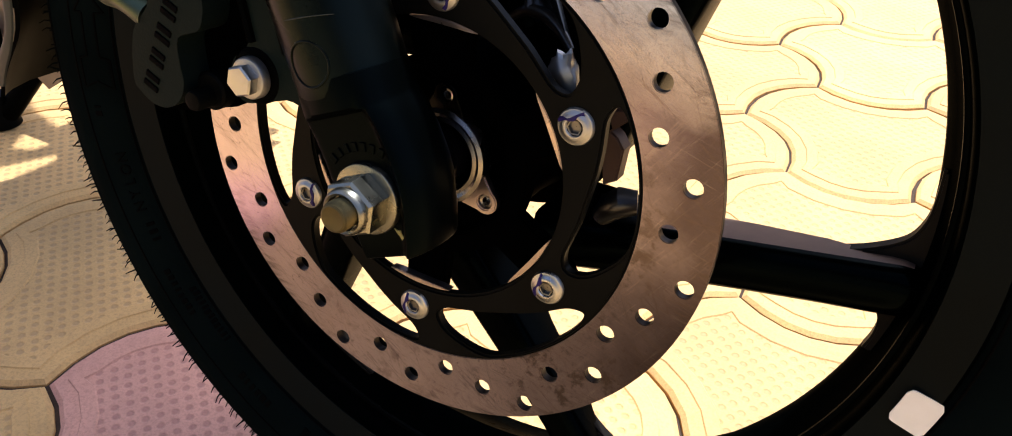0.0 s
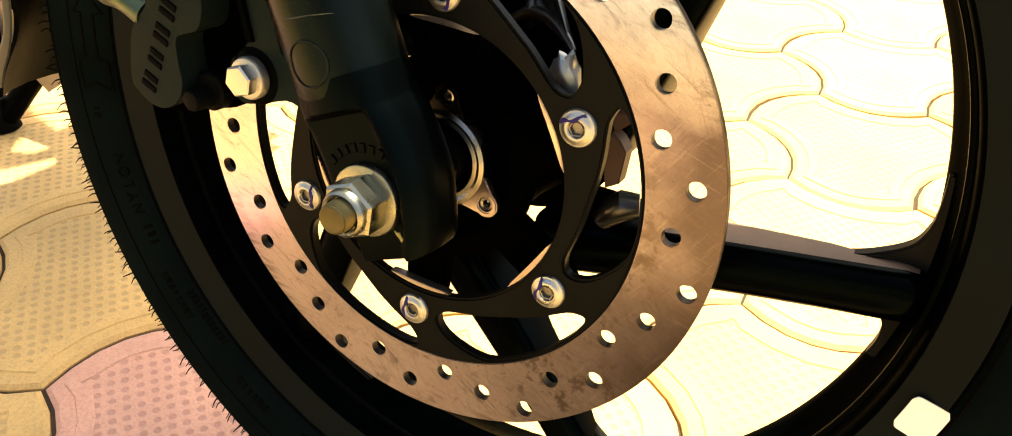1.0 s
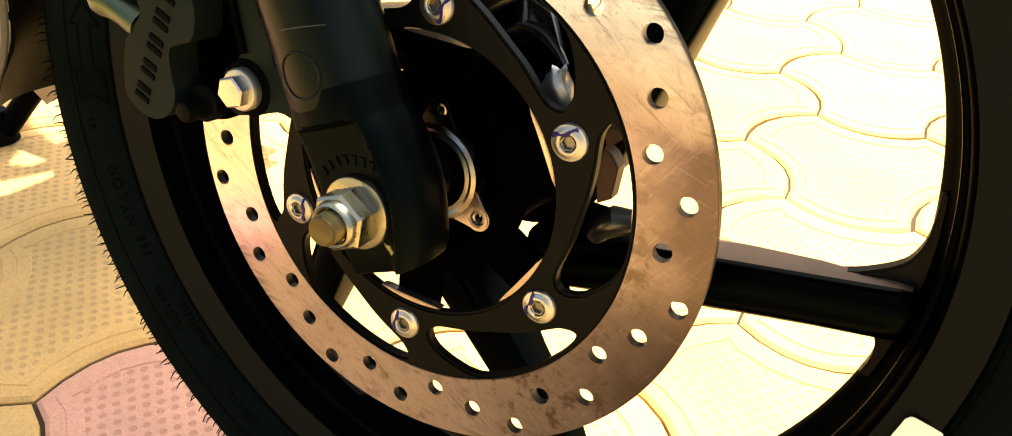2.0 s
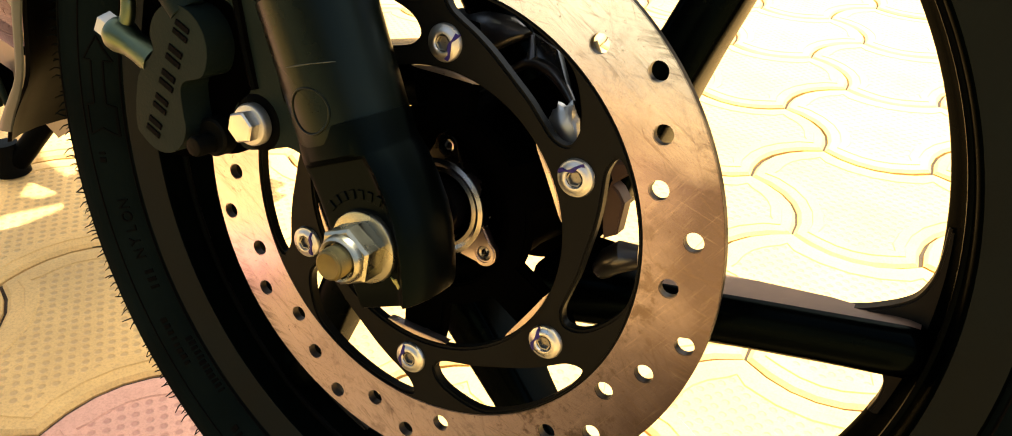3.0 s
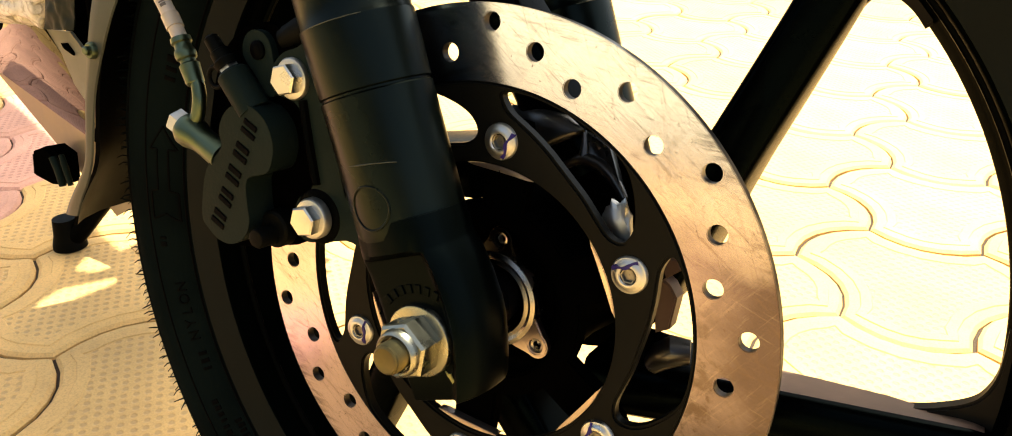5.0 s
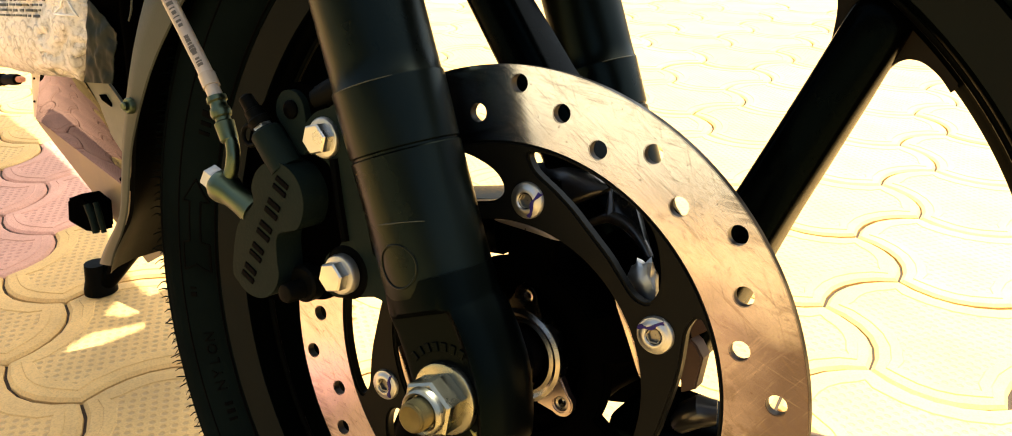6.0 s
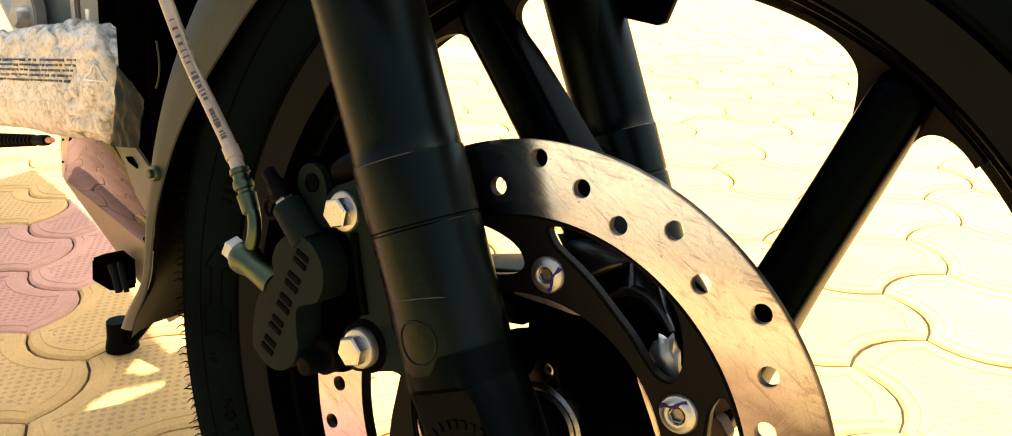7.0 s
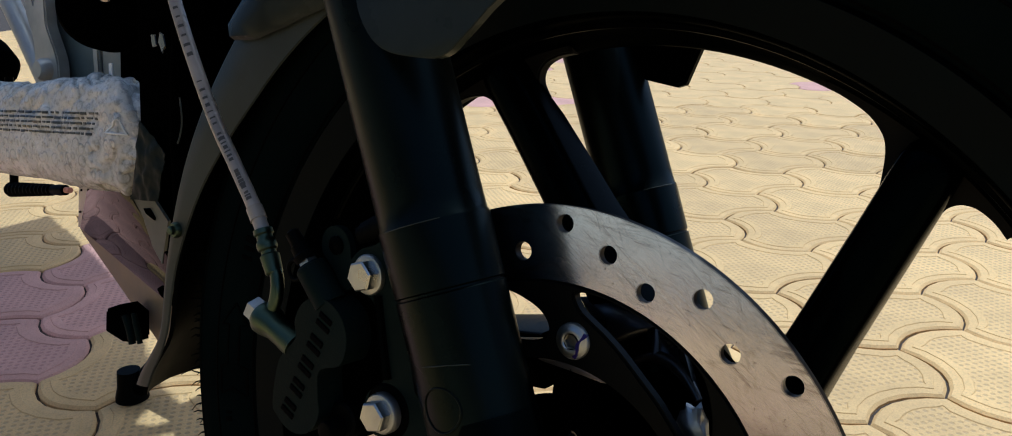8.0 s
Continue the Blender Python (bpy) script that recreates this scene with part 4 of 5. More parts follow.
SKIRT_IN = [(90, 0.246), (122, 0.2560), (131.5, 0.2593), (140.6, 0.2625), (148, 0.2692), (152.4, 0.2732), (155, 0.2766), (160.7, 0.2800), (164.5, 0.2837), (167.3, 0.2858), (172.3, 0.2860), (176, 0.2885), (179.7, 0.2995), (183, 0.317)]
SKIRT_OUT = [(90, 0.297), (141, 0.2965), (152, 0.2965), (164.6, 0.2950), (172.9, 0.2950), (177, 0.2975), (179.2, 0.3070), (181, 0.326), (183, 0.330)]


def eased(table, x):
    return sum(pick(table, min(183, max(90, x + d))) for d in (-3, -1.5, 0, 1.5, 3)) / 5


def crown(t):
    a = 98 + 86 * t
    e = eased(SKIRT_OUT, a)
    return shell_of([(0.0095, e - 0.006), (0.014, e - 0.001), (0.024, e + 0.008), (0.044, e + 0.020), (MID, e + 0.025), (0.090, e + 0.020), (0.110, e + 0.008), (0.120, e - 0.001), (0.1245, e - 0.006)], 0.0025)


def skirt(t):
    a = 98 + 84.5 * t
    i, o = eased(SKIRT_IN, a), eased(SKIRT_OUT, a)
    m = (i + o) / 2
    return [(0.0070, i), (0.0060, i + 0.0006), (0.0052, m), (0.0060, o - 0.0015), (0.0078, o + 0.001), (0.0098, o), (0.0078, m)]


guard = part("mudguard", sector(98, 184, 60, crown), BLACK_PLASTIC, bike, "black plastic front mudguard with pale grey side skirt")
part("skirt", sector(98, 182.5, 64, skirt), GREY_PLASTIC, guard, "pale grey moulded side skirt")
part("skirt", moved(sector(98, 182.5, 64, skirt), Matrix.Translation((0, 2 * MID, 0)) @ Matrix.Diagonal((1, -1, 1, 1))), GREY_PLASTIC, guard, "pale grey moulded side skirt")
PANEL = painted("dark_gloss_panel", (0.022, 0.025, 0.019), 0.28, bump=0.03, dust=0.05, spec=0.08)
PANEL_IN = [(98, 0.250), (115, 0.2535), (122, 0.2562), (129, 0.2686), (133.5, 0.2800), (136, 0.2930)]


def panel(t):
    i = pick(PANEL_IN, 100 + 36 * t)
    return [(0.0032, i), (0.0015, i + 0.003), (0.0015, 0.296), (0.006, 0.306), (0.010, 0.304), (0.0052, 0.296), (0.0050, i + 0.002)]


part("gloss_panel", sector(100, 136, 40, panel), PANEL, guard, "dark glossy painted panel")
part("skirt_screw", moved(join(capped([(0.004, 0.0050), (0.0, 0.0048), (-0.001, 0.0041)], 28), capped([(-0.0008, 0.0028), (-0.003, 0.0026), (-0.0036, 0.0018)], 24)), Matrix.Translation((-0.2725, 0.0035, 0.0931))), OLIVE, guard, "screw with a flanged head")
# glossy fork cover above the near leg
cover_loop = [tuple(v) for v in spline([(-0.0640, 0.216), (-0.0540, 0.1990), (-0.0430, 0.1895), (-0.0275, 0.1862), (-0.0150, 0.1862), (-0.0060, 0.1925), (0.0030, 0.2020), (0.0140, 0.218), (0.0120, 0.26), (-0.030, 0.275), (-0.075, 0.26)], 4)]
fc = plate(cover_loop, [], -0.0575, -0.0530, 0.0012)
for v in fc.verts:
    v.co.y += 0.010 * ((v.co.x + 0.03) / 0.05) ** 2 + 0.002 * math.sin(v.co.z * 120)
part("fork_cover", fc, PANEL, guard, "dark glossy painted fork cover")
part("fork_stay", plate([(-0.075, 0.222), (-0.040, 0.188), (-0.020, 0.1835), (-0.0150, 0.1850), (-0.0060, 0.2060), (-0.004, 0.26), (-0.09, 0.26)], [], 0.158, 0.166, 0.002), BLACK_CAST, guard)

# stand, engine, belly guard and fittings behind the wheel
stand = part("side_stand", tube([(-0.806, 0.285, -0.200), (-0.760, 0.310, -0.140), (-0.690, 0.330, -0.040), (-0.640, 0.33, 0.06)], [0.0135, 0.013, 0.013, 0.013], 16), BLACK_CAST, bike, "black side stand with a flared foot")
part("stand_foot", moved(capped([(0.040, 0.0140), (0.018, 0.0165), (0.006, 0.0200), (0.0, 0.0205)], 28), aim((-0.808, 0.287, -0.2055), (0.08, -0.158, 0.984))), BLACK_PLASTIC, stand)
NEARER = Matrix.Translation((0.1560, -0.2880, 0.1680)) @ Matrix.Scale(0.88, 4) @ Matrix.Translation((-0.1560, 0.2880, -0.1680))
rest = part("footrest", moved(plate([(-0.742, -0.094), (-0.739, -0.066), (-0.712, -0.057), (-0.692, -0.064), (-0.692, -0.098), (-0.710, -0.100)], [], 0.218, 0.246, 0.0035), NEARER), HUB_BLACK, bike, "black rubber footrest block")
part("footrest_bracket", moved(join(tube([(-0.694, 0.216, -0.066), (-0.688, 0.217, -0.078), (-0.686, 0.219, -0.098)], [0.004, 0.0045, 0.004], 14), tube([(-0.680, 0.218, -0.062), (-0.676, 0.219, -0.078), (-0.674, 0.221, -0.096)], [0.003, 0.0035, 0.003], 14)), NEARER), CALIPER_GREY, rest)
engine = part("engine", join(block(-0.468, -0.350, 0.095, 0.26, 0.105, 0.56, 0.014, 3), block(-0.655, -0.44, 0.43, 0.50, 0.10, 0.52, 0.02), block(-0.44, -0.36, 0.10, 0.22, 0.02, 0.14, 0.02)), HUB_BLACK, bike, "black engine and radiator shroud")
for k in range(9):
    part("cooling_fin", block(-0.435, -0.356, 0.088, 0.10, 0.150 + 0.036 * k, 0.158 + 0.036 * k, 0.0015), HUB_BLACK, engine)
part("engine_pipe", tube(spline([(-0.335, 0.080, 0.46), (-0.350, 0.082, 0.34), (-0.372, 0.085, 0.22), (-0.386, 0.090, 0.14), (-0.400, 0.10, 0.06)], 5, closed=False), [0.012] * 16 + [0.011] * 5, 16), HUB_BLACK, engine)
part("wire_loop", tube(spline([(-0.3628, 0.0700, 0.1740), (-0.3612, 0.0700, 0.1635), (-0.3610, 0.0700, 0.1558), (-0.3631, 0.0700, 0.1474), (-0.3667, 0.0700, 0.1408)], 6, closed=False), 0.0006, 8), GREY_PLASTIC, engine)
part("wire_clip", join(plate([(-0.4131, 0.2211), (-0.4072, 0.2209), (-0.4054, 0.2124), (-0.4113, 0.2116)], [], 0.080, 0.086, 0.0006), plate([(-0.4013, 0.2225), (-0.3965, 0.2205), (-0.3939, 0.2120), (-0.3984, 0.2065), (-0.4035, 0.2151)], [], 0.080, 0.086, 0.0006)), RING, engine, "small bright wire clip")
horn = part("horn", moved(capped([(-0.030, 0.036), (-0.004, 0.046), (0.004, 0.0445), (0.006, 0.028), (0.011, 0.021), (0.013, 0.012)], 48), aim((-0.591, 0.150, 0.2625), (0.72, -0.60, 0.35))), HUB_BLACK, bike, "round black horn with a bronze centre screw")
part("horn_screw", moved(capped([(0.012, 0.0065), (0.015, 0.0060), (0.0165, 0.0040)], 24), aim((-0.591, 0.150, 0.2625), (0.72, -0.60, 0.35))), COPPERY, horn)
CASE = painted("silver_engine_case", (0.32, 0.31, 0.28), 0.4, metal=0.6, dust=0.2)
case = part("engine_case", tube([(-0.905, 0.205, 0.36), (-0.894, 0.200, 0.291), (-0.855, 0.200, 0.245), (-0.806, 0.200, 0.185), (-0.79, 0.20, 0.15)], [0.012, 0.012, 0.0115, 0.011, 0.011], 18), CASE, bike, "silver cast engine mount and frame strut")
fork_plate = spline([(-0.829, 0.300), (-0.826, 0.268), (-0.811, 0.235), (-0.809, 0.170), (-0.762, 0.170), (-0.760, 0.201), (-0.763, 0.221), (-0.780, 0.251), (-0.783, 0.263), (-0.786, 0.300), (-0.800, 0.302), (-0.808, 0.279), (-0.817, 0.302)], 3)
part("cast_mount", plate([tuple(v) for v in fork_plate], [], 0.186, 0.200, 0.004), CASE, case)
part("mount_boss", moved(capped([(0.190, 0.0130), (0.178, 0.0120), (0.174, 0.0090)], 28), Matrix.Translation((-0.782, 0, 0.206))), CASE, case)
TEAL = painted("blue_grey_engine_paint", (0.060, 0.078, 0.078), 0.35, dust=0.1, spec=0.4)
part("cooling_panel", plate([(-0.830, 0.300), (-0.700, 0.300), (-0.700, 0.160), (-0.800, 0.160)], [], 0.206, 0.216, 0.003), TEAL, case, "blue-grey painted engine panel")
part("edge_strip", plate([(-0.709, 0.260), (-0.697, 0.260), (-0.693, 0.170), (-0.704, 0.170)], [], 0.196, 0.204, 0.002), CASE, case)
part("side_plate", plate([(-0.696, 0.262), (-0.649, 0.258), (-0.640, 0.150), (-0.696, 0.150)], [], 0.200, 0.208, 0.003), painted("cream_grey_panel", (0.26, 0.25, 0.20), 0.5, dust=0.2), case, "cream-grey side panel")
part("rear_peg", tube([(-1.53, 0.42, 0.262), (-1.43, 0.41, 0.252), (-1.370, 0.40, 0.232), (-1.350, 0.40, 0.214)], [0.034, 0.034, 0.030, 0.016], 20), HUB_BLACK, bike, "black rubber passenger footrest")
part("rear_peg_arm", tube([(-1.47, 0.43, 0.25), (-1.46, 0.42, 0.50), (-1.40, 0.44, 0.80)], 0.014, 14), BLACK_CAST, bike)
BRONZE = Nodes("bronze_gloss_metal", (0.0108, 0.0090, 0.0050), 0.012, 1.0)
BRONZE.bump(BRONZE.noise(28, 2), 0.04, 0.003)
# tan that paints the sunlit paving's reflection in the guard's lower strip
TAN = painted("tan_reflection_strip", (0.165, 0.125, 0.072), 0.35, dust=0.1, spec=0.3)
BRACKET = painted("grey_cast_bracket", (0.115, 0.118, 0.095), 0.45, dust=0.1, spec=0.15)
belly = part("belly_guard", bowed([(-0.6874, 0.1760, 0.0881), (-0.5864, 0.1560, 0.0904), (-0.4420, 0.1630, -0.0500), (-0.7506, 0.1980, 0.0300)], 0.002, 28, bend=0.0035), BRONZE.mat, bike, "bronze glossy belly guard that mirrors the paving")
part("lower_flange", bowed([(-0.7512, 0.1985, 0.0299), (-0.4420, 0.1636, -0.0504), (-0.5422, 0.1830, -0.0956), (-0.7543, 0.2035, 0.0221)], 0.0, 12), TAN, belly)
part("front_flange", bowed([(-0.7259, 0.1860, 0.0853), (-0.6880, 0.1770, 0.0879), (-0.7505, 0.1990, 0.0303), (-0.7600, 0.2010, 0.0302)], 0.001, 6), CASE, belly)
# raised black dots stand for the dark of the flange's holes
for x, y, z in ((-0.7130, 0.1812, 0.0765), (-0.7370, 0.1912, 0.0500)):
    part("flange_hole", moved(capped([(0.001, 0.0012), (-0.0006, 0.0011)], 16), aim((x, y, z), (0.25, 0.95, 0.1))), HUB_BLACK, belly)
part("side_bracket", bowed([(-0.5930, 0.1590, 0.0825), (-0.5385, 0.1560, 0.0825), (-0.5120, 0.1540, 0.0630), (-0.5330, 0.1600, 0.0200)], 0.001, 8), BRACKET, belly, "pale grey cast bracket")
# black plate on the bracket stands for the dark of its notch
part("bracket_recess", plate([(-0.5510, 0.0720), (-0.5425, 0.0726), (-0.5335, 0.0650), (-0.5340, 0.0620), (-0.5470, 0.0670)], [], 0.1535, 0.1565, 0.0004), HUB_BLACK, belly)
# two black backings added to darken gaps beside guard and engine
part("engine_mount", block(-0.665, -0.400, 0.225, 0.26, -0.050, 0.16, 0.008), HUB_BLACK, belly)
part("shroud_flank", plate([(-0.6440, 0.270), (-0.6100, 0.270), (-0.6120, 0.150), (-0.6470, 0.150)], [], 0.190, 0.200, 0.003), HUB_BLACK, engine)
boot = []
for k in range(12):
    boot += [(-0.914 + k * 0.0085, 0.0078 - k * 0.00022), (-0.909 + k * 0.0085, 0.0095 - k * 0.00022), (-0.9065 + k * 0.0085, 0.0078 - k * 0.00022)]
# another black backing added to darken the gap behind the wrap's end
part("mount_plate", block(-0.56, -0.44, 0.262, 0.290, -0.02, 0.50, 0.006), HUB_BLACK, engine)
boot_part = part("lever_boot", moved(capped([(x + 0.86, r) for x, r in boot] + [(0.062, 0.0066), (0.0745, 0.0060), (0.0755, 0.0030)], 20), aim((-0.860, 0.200, 0.066), (1, 0.02, 0.06))), BLACK_PLASTIC, bike, "black ribbed rubber lever boot")
part("boot_tip", moved(capped([(0.0750, 0.0034), (0.0850, 0.0034), (0.0858, 0.0026)], 16), aim((-0.860, 0.200, 0.066), (1, 0.02, 0.06))), painted("pink_plastic", (0.42, 0.20, 0.16), 0.5), boot_part, "pink plastic end")
part("lever", tube([(-0.905, 0.200, 0.063), (-0.910, 0.203, 0.100), (-0.915, 0.205, 0.200)], 0.005, 12), BLACK_CAST, bike)
# unseen bodywork above, running back from the steering head, added to shade the paving
hull = []
for x, w, z0, z1 in ((-0.06, 0.06, 0.86, 0.92), (-0.16, 0.10, 0.80, 0.96), (-0.34, 0.11, 0.76, 0.98), (-0.55, 0.11, 0.74, 1.00), (-0.85, 0.12, 0.74, 1.00), (-1.15, 0.12, 0.76, 0.96), (-1.55, 0.12, 0.77, 0.90), (-1.80, 0.06, 0.80, 0.86)):
    c, h = (z0 + z1) / 2, (z1 - z0) / 2
    hull.append([(x, 0.165 - (x + 0.25) * 0.28 + w * math.copysign(abs(math.cos(a)) ** 0.7, math.cos(a)), c + h * math.copysign(abs(math.sin(a)) ** 0.7, math.sin(a))) for a in [k * math.tau / 28 for k in range(28)]])
body = bmesh.new()
rows = [[body.verts.new(p) for p in row] for row in hull]
for p, q in zip(rows, rows[1:]):
    for k in range(28):
        body.faces.new((p[k], p[(k + 1) % 28], q[(k + 1) % 28], q[k]))
body.faces.new(rows[0])
body.faces.new(rows[-1][::-1])
part("bodywork", body, BLACK_GLOSS, bike, "unseen black bodywork over the engine, added for its shade")
# unseen stanchions up to the added front hull and frame tubes up to the bodywork
for y in (-0.027, 0.161):
    part("stanchion", tube([fork_point(0.41, y), fork_point(0.93, y)], 0.0165, 24), STEEL, bike, "bright fork stanchion")
part("frame_tube", tube([(-0.42, 0.13, 0.50), (-0.44, 0.18, 0.66), (-0.46, 0.22, 0.80)], 0.017, 18), BLACK_CAST, bike)
part("frame_tube", tube([(-0.80, 0.46, 0.48), (-0.80, 0.40, 0.66), (-0.78, 0.33, 0.80)], 0.017, 18), BLACK_CAST, bike)
# unseen hull added above the wheel to shade the ground before it
front = []
for x, y0, y1, z0, z1 in ((-0.42, -0.20, 0.22, 0.92, 0.98), (-0.30, -0.34, 0.22, 0.90, 1.00), (-0.10, -0.42, 0.16, 0.88, 1.02), (0.14, -0.40, 0.12, 0.88, 1.02), (0.34, -0.30, 0.06, 0.90, 1.00), (0.42, -0.16, -0.04, 0.93, 0.97)):
    front.append([((x), (y0 + y1) / 2 + (y1 - y0) / 2 * math.copysign(abs(math.cos(a)) ** 0.7, math.cos(a)), (z0 + z1) / 2 + (z1 - z0) / 2 * math.copysign(abs(math.sin(a)) ** 0.7, math.sin(a))) for a in [k * math.tau / 24 for k in range(24)]])
front_hull = bmesh.new()
rows = [[front_hull.verts.new(p) for p in row] for row in front]
for p, q in zip(rows, rows[1:]):
    for k in range(24):
        front_hull.faces.new((p[k], p[(k + 1) % 24], q[(k + 1) % 24], q[k]))
front_hull.faces.new(rows[0])
front_hull.faces.new(rows[-1][::-1])
part("front_fairing", front_hull, BLACK_GLOSS, bike, "unseen black hull over the wheel, added to shade the paving")
# unseen flat plate between bodywork and sun, added for shade; gaps make sun patches
gaps = [[(-0.582, 0.402), (-0.588, 0.430), (-0.553, 0.483), (-0.546, 0.468), (-0.554, 0.430), (-0.530, 0.396), (-0.520, 0.376), (-0.556, 0.372)], [(-0.640, 0.498), (-0.626, 0.516), (-0.605, 0.505), (-0.583, 0.496), (-0.590, 0.473), (-0.616, 0.464)], [(-0.359, 0.387), (-0.366, 0.413), (-0.331, 0.396)]]
shade = plate([(-0.04, 0.24), (-0.04, 0.37), (-0.20, 0.44), (-0.50, 0.50), (-0.66, 0.53), (-0.76, 0.565), (-0.85, 0.605), (-0.95, 0.66), (-1.10, 0.70), (-1.29, 0.75), (-1.60, 0.82), (-1.60, 0.50), (-0.90, 0.32), (-0.30, 0.20)], gaps, 0.0, 0.012)
shade.transform(Matrix(((1, 0, 0, 0), (0, 0, 1, 0), (0, 1, 0, 0.845), (0, 0, 0, 1))))
part("side_cover", shade, BLACK_GLOSS, bike, "unseen black plate with gaps, added to cast the paving's shadow")

# ---- bubble wrap bundle hung on the engine ----
def wrap_material():
    m = Nodes("bubble_wrap_film", (0.85, 0.83, 0.78), 0.22, 0.0, 0.5)
    m.set("IOR", 1.45)
    v = m.node("ShaderNodeTexVoronoi", Scale=76.0, Randomness=0.55)
    m.link(m.coords(), v.inputs["Vector"])
    dist = v.outputs["Distance"]
    film = m.mix(m.ramp(m.noise(26, 4), (0.35, (0, 0, 0)), (0.7, (1, 1, 1))), (0.78, 0.755, 0.695), (0.58, 0.56, 0.50))
    film = m.mix(m.ramp(m.noise(170, 5, rough=0.7), (0.50, (0, 0, 0)), (0.66, (0.8, 0.8, 0.8))), film, (0.30, 0.285, 0.235))
    ring_ = m.ramp(dist, (0.31, (0, 0, 0)), (0.38, (1, 1, 1)), (0.41, (0.9, 0.9, 0.9)), (0.50, (0, 0, 0)))
    patchy = m.ramp(m.noise(24, 3), (0.42, (0.0, 0.0, 0.0)), (0.62, (0.42, 0.42, 0.42)))
    m.link(m.mix(m.mix(1.0, ring_, patchy, "MULTIPLY"), film, (0.28, 0.27, 0.22)), m.shader.inputs["Base Color"])
    cells = m.bump(m.ramp(dist, (0.0, (0.8, 0.8, 0.8)), (0.28, (0.75, 0.75, 0.75)), (0.38, (1, 1, 1)), (0.48, (0, 0, 0))), 0.5, 0.0016)
    m.bump(m.noise(130, 5, rough=0.7), 0.55, 0.0030, cells)
    return m.mat


WRAP = wrap_material()
wrap_bm = bmesh.new()
NU, NV = 260, 130
grid = []
for j in range(NV):
    row = []
    a = math.tau * j / NV
    for i in range(NU + 1):
        t = i / NU
        x = -0.90 + 0.412 * t
        ends = min(1.0, 4.5 * t + 0.1, (16.0 * (1 - t)) ** 0.5 + 0.02)
        hy, hz = 0.034 * ends, (0.049 + 0.006 * math.exp(-((x + 0.58) / 0.07) ** 2)) * ends
        c, s = math.cos(a), math.sin(a)
        y = hy * math.copysign(abs(c) ** 0.6, c)
        z = hz * math.copysign(abs(s) ** 0.6, s)
        dent = noise.noise(Vector((x * 22, y * 40, z * 40))) * 0.0048 + noise.noise(Vector((x * 60, y * 110, z * 110))) * 0.0022
        dent -= 0.004 * (1 - abs(noise.noise(Vector((x * 38 + 7, y * 50, z * 55))))) ** 6
        calm = 1.0 if x > -0.56 else 1.0 - 0.7 * min(1.0, max(0.0, (0.012 - z) / 0.024))
        # bubbles: domes in a hexagonal net, some of them burst
        along = 0.008 * round((x + 0.9) / 0.008)
        best = 0.0
        for du in (-1, 0, 1):
            cu = along + du * 0.008
            odd = round((cu + 0.9) / 0.008) % 2
            cell = (math.floor(j / NV * 30 - 0.5 * odd) + 0.5 + 0.5 * odd) / 30
            live = 0.45 + 0.75 * noise.noise(Vector((cu * 300, cell * 77, 1.5)))
            q = 1 - (((x - cu) / 0.0040) ** 2 + ((j / NV - cell) * 30 / 0.47) ** 2)
            if q > 0:
                best = max(best, q ** 0.5 * max(0.1, min(1.0, live + 0.3)))
        bub = best * 0.0006
        k = 1 + (dent + bub) * calm / 0.045
        row.append(wrap_bm.verts.new((x + dent * 0.7 * calm - t ** 6 * 1.3 * (y + hy), 0.142 + y * k, 0.142 + z * k)))
    grid.append(row)
for j in range(NV):
    for i in range(NU):
        wrap_bm.faces.new((grid[j][i], grid[j][i + 1], grid[(j + 1) % NV][i + 1], grid[(j + 1) % NV][i]))
wrap_bm.faces.new([r[0] for r in grid])
wrap_bm.faces.new([r[-1] for r in grid][::-1])
skin = bvhtree.BVHTree.FromBMesh(wrap_bm)


def on_wrap(bm, proud):
    """Lay a flat mesh (y is its height) on the wrapping's outer side."""
    for v in bm.verts:
        at_ = skin.ray_cast(Vector((v.co.x, -0.2, v.co.z)), Vector((0, 1, 0)))[0]
        v.co.y = (at_.y if at_ else 0.11) + v.co.y - proud
    return bm


wrap = thing("bubble_wrap_bundle", WHEEL @ TO_BASE @ Matrix.Translation((-0.64, 0.142, 0.088)), "part wrapped in clear bubble wrap, hung on the engine", "packaging")
WRAP_SHIFT = Matrix.Translation((0.64, -0.142, -0.088))
part("wrapping", wrap_bm, WRAP, wrap, "crumpled clear bubble wrap", shift=WRAP_SHIFT, sharp=60)
INK = painted("dark_print_ink", (0.045, 0.047, 0.045), 0.3, dust=0.0)
rnd = random.Random(9)
for row in range(5):
    x = -0.86
    bars = []
    while x < -0.545 - 0.004 * row:
        w = rnd.uniform(0.003, 0.009)
        bars.append(on_wrap(block(x, x + w, -0.0004, 0.0008, 0.1592 - row * 0.0046 + rnd.uniform(-0.0004, 0.0004), 0.1613 - row * 0.0046, 0.0002, 1), 0.0004))
        x += w + rnd.uniform(0.0012, 0.004)
    tagged(part("printed_line", join(*bars), INK, wrap, shift=WRAP_SHIFT), kind="stuff")
tri = [(-0.5128, 0.1561), (-0.5292, 0.1441), (-0.5050, 0.1428)]
line = []
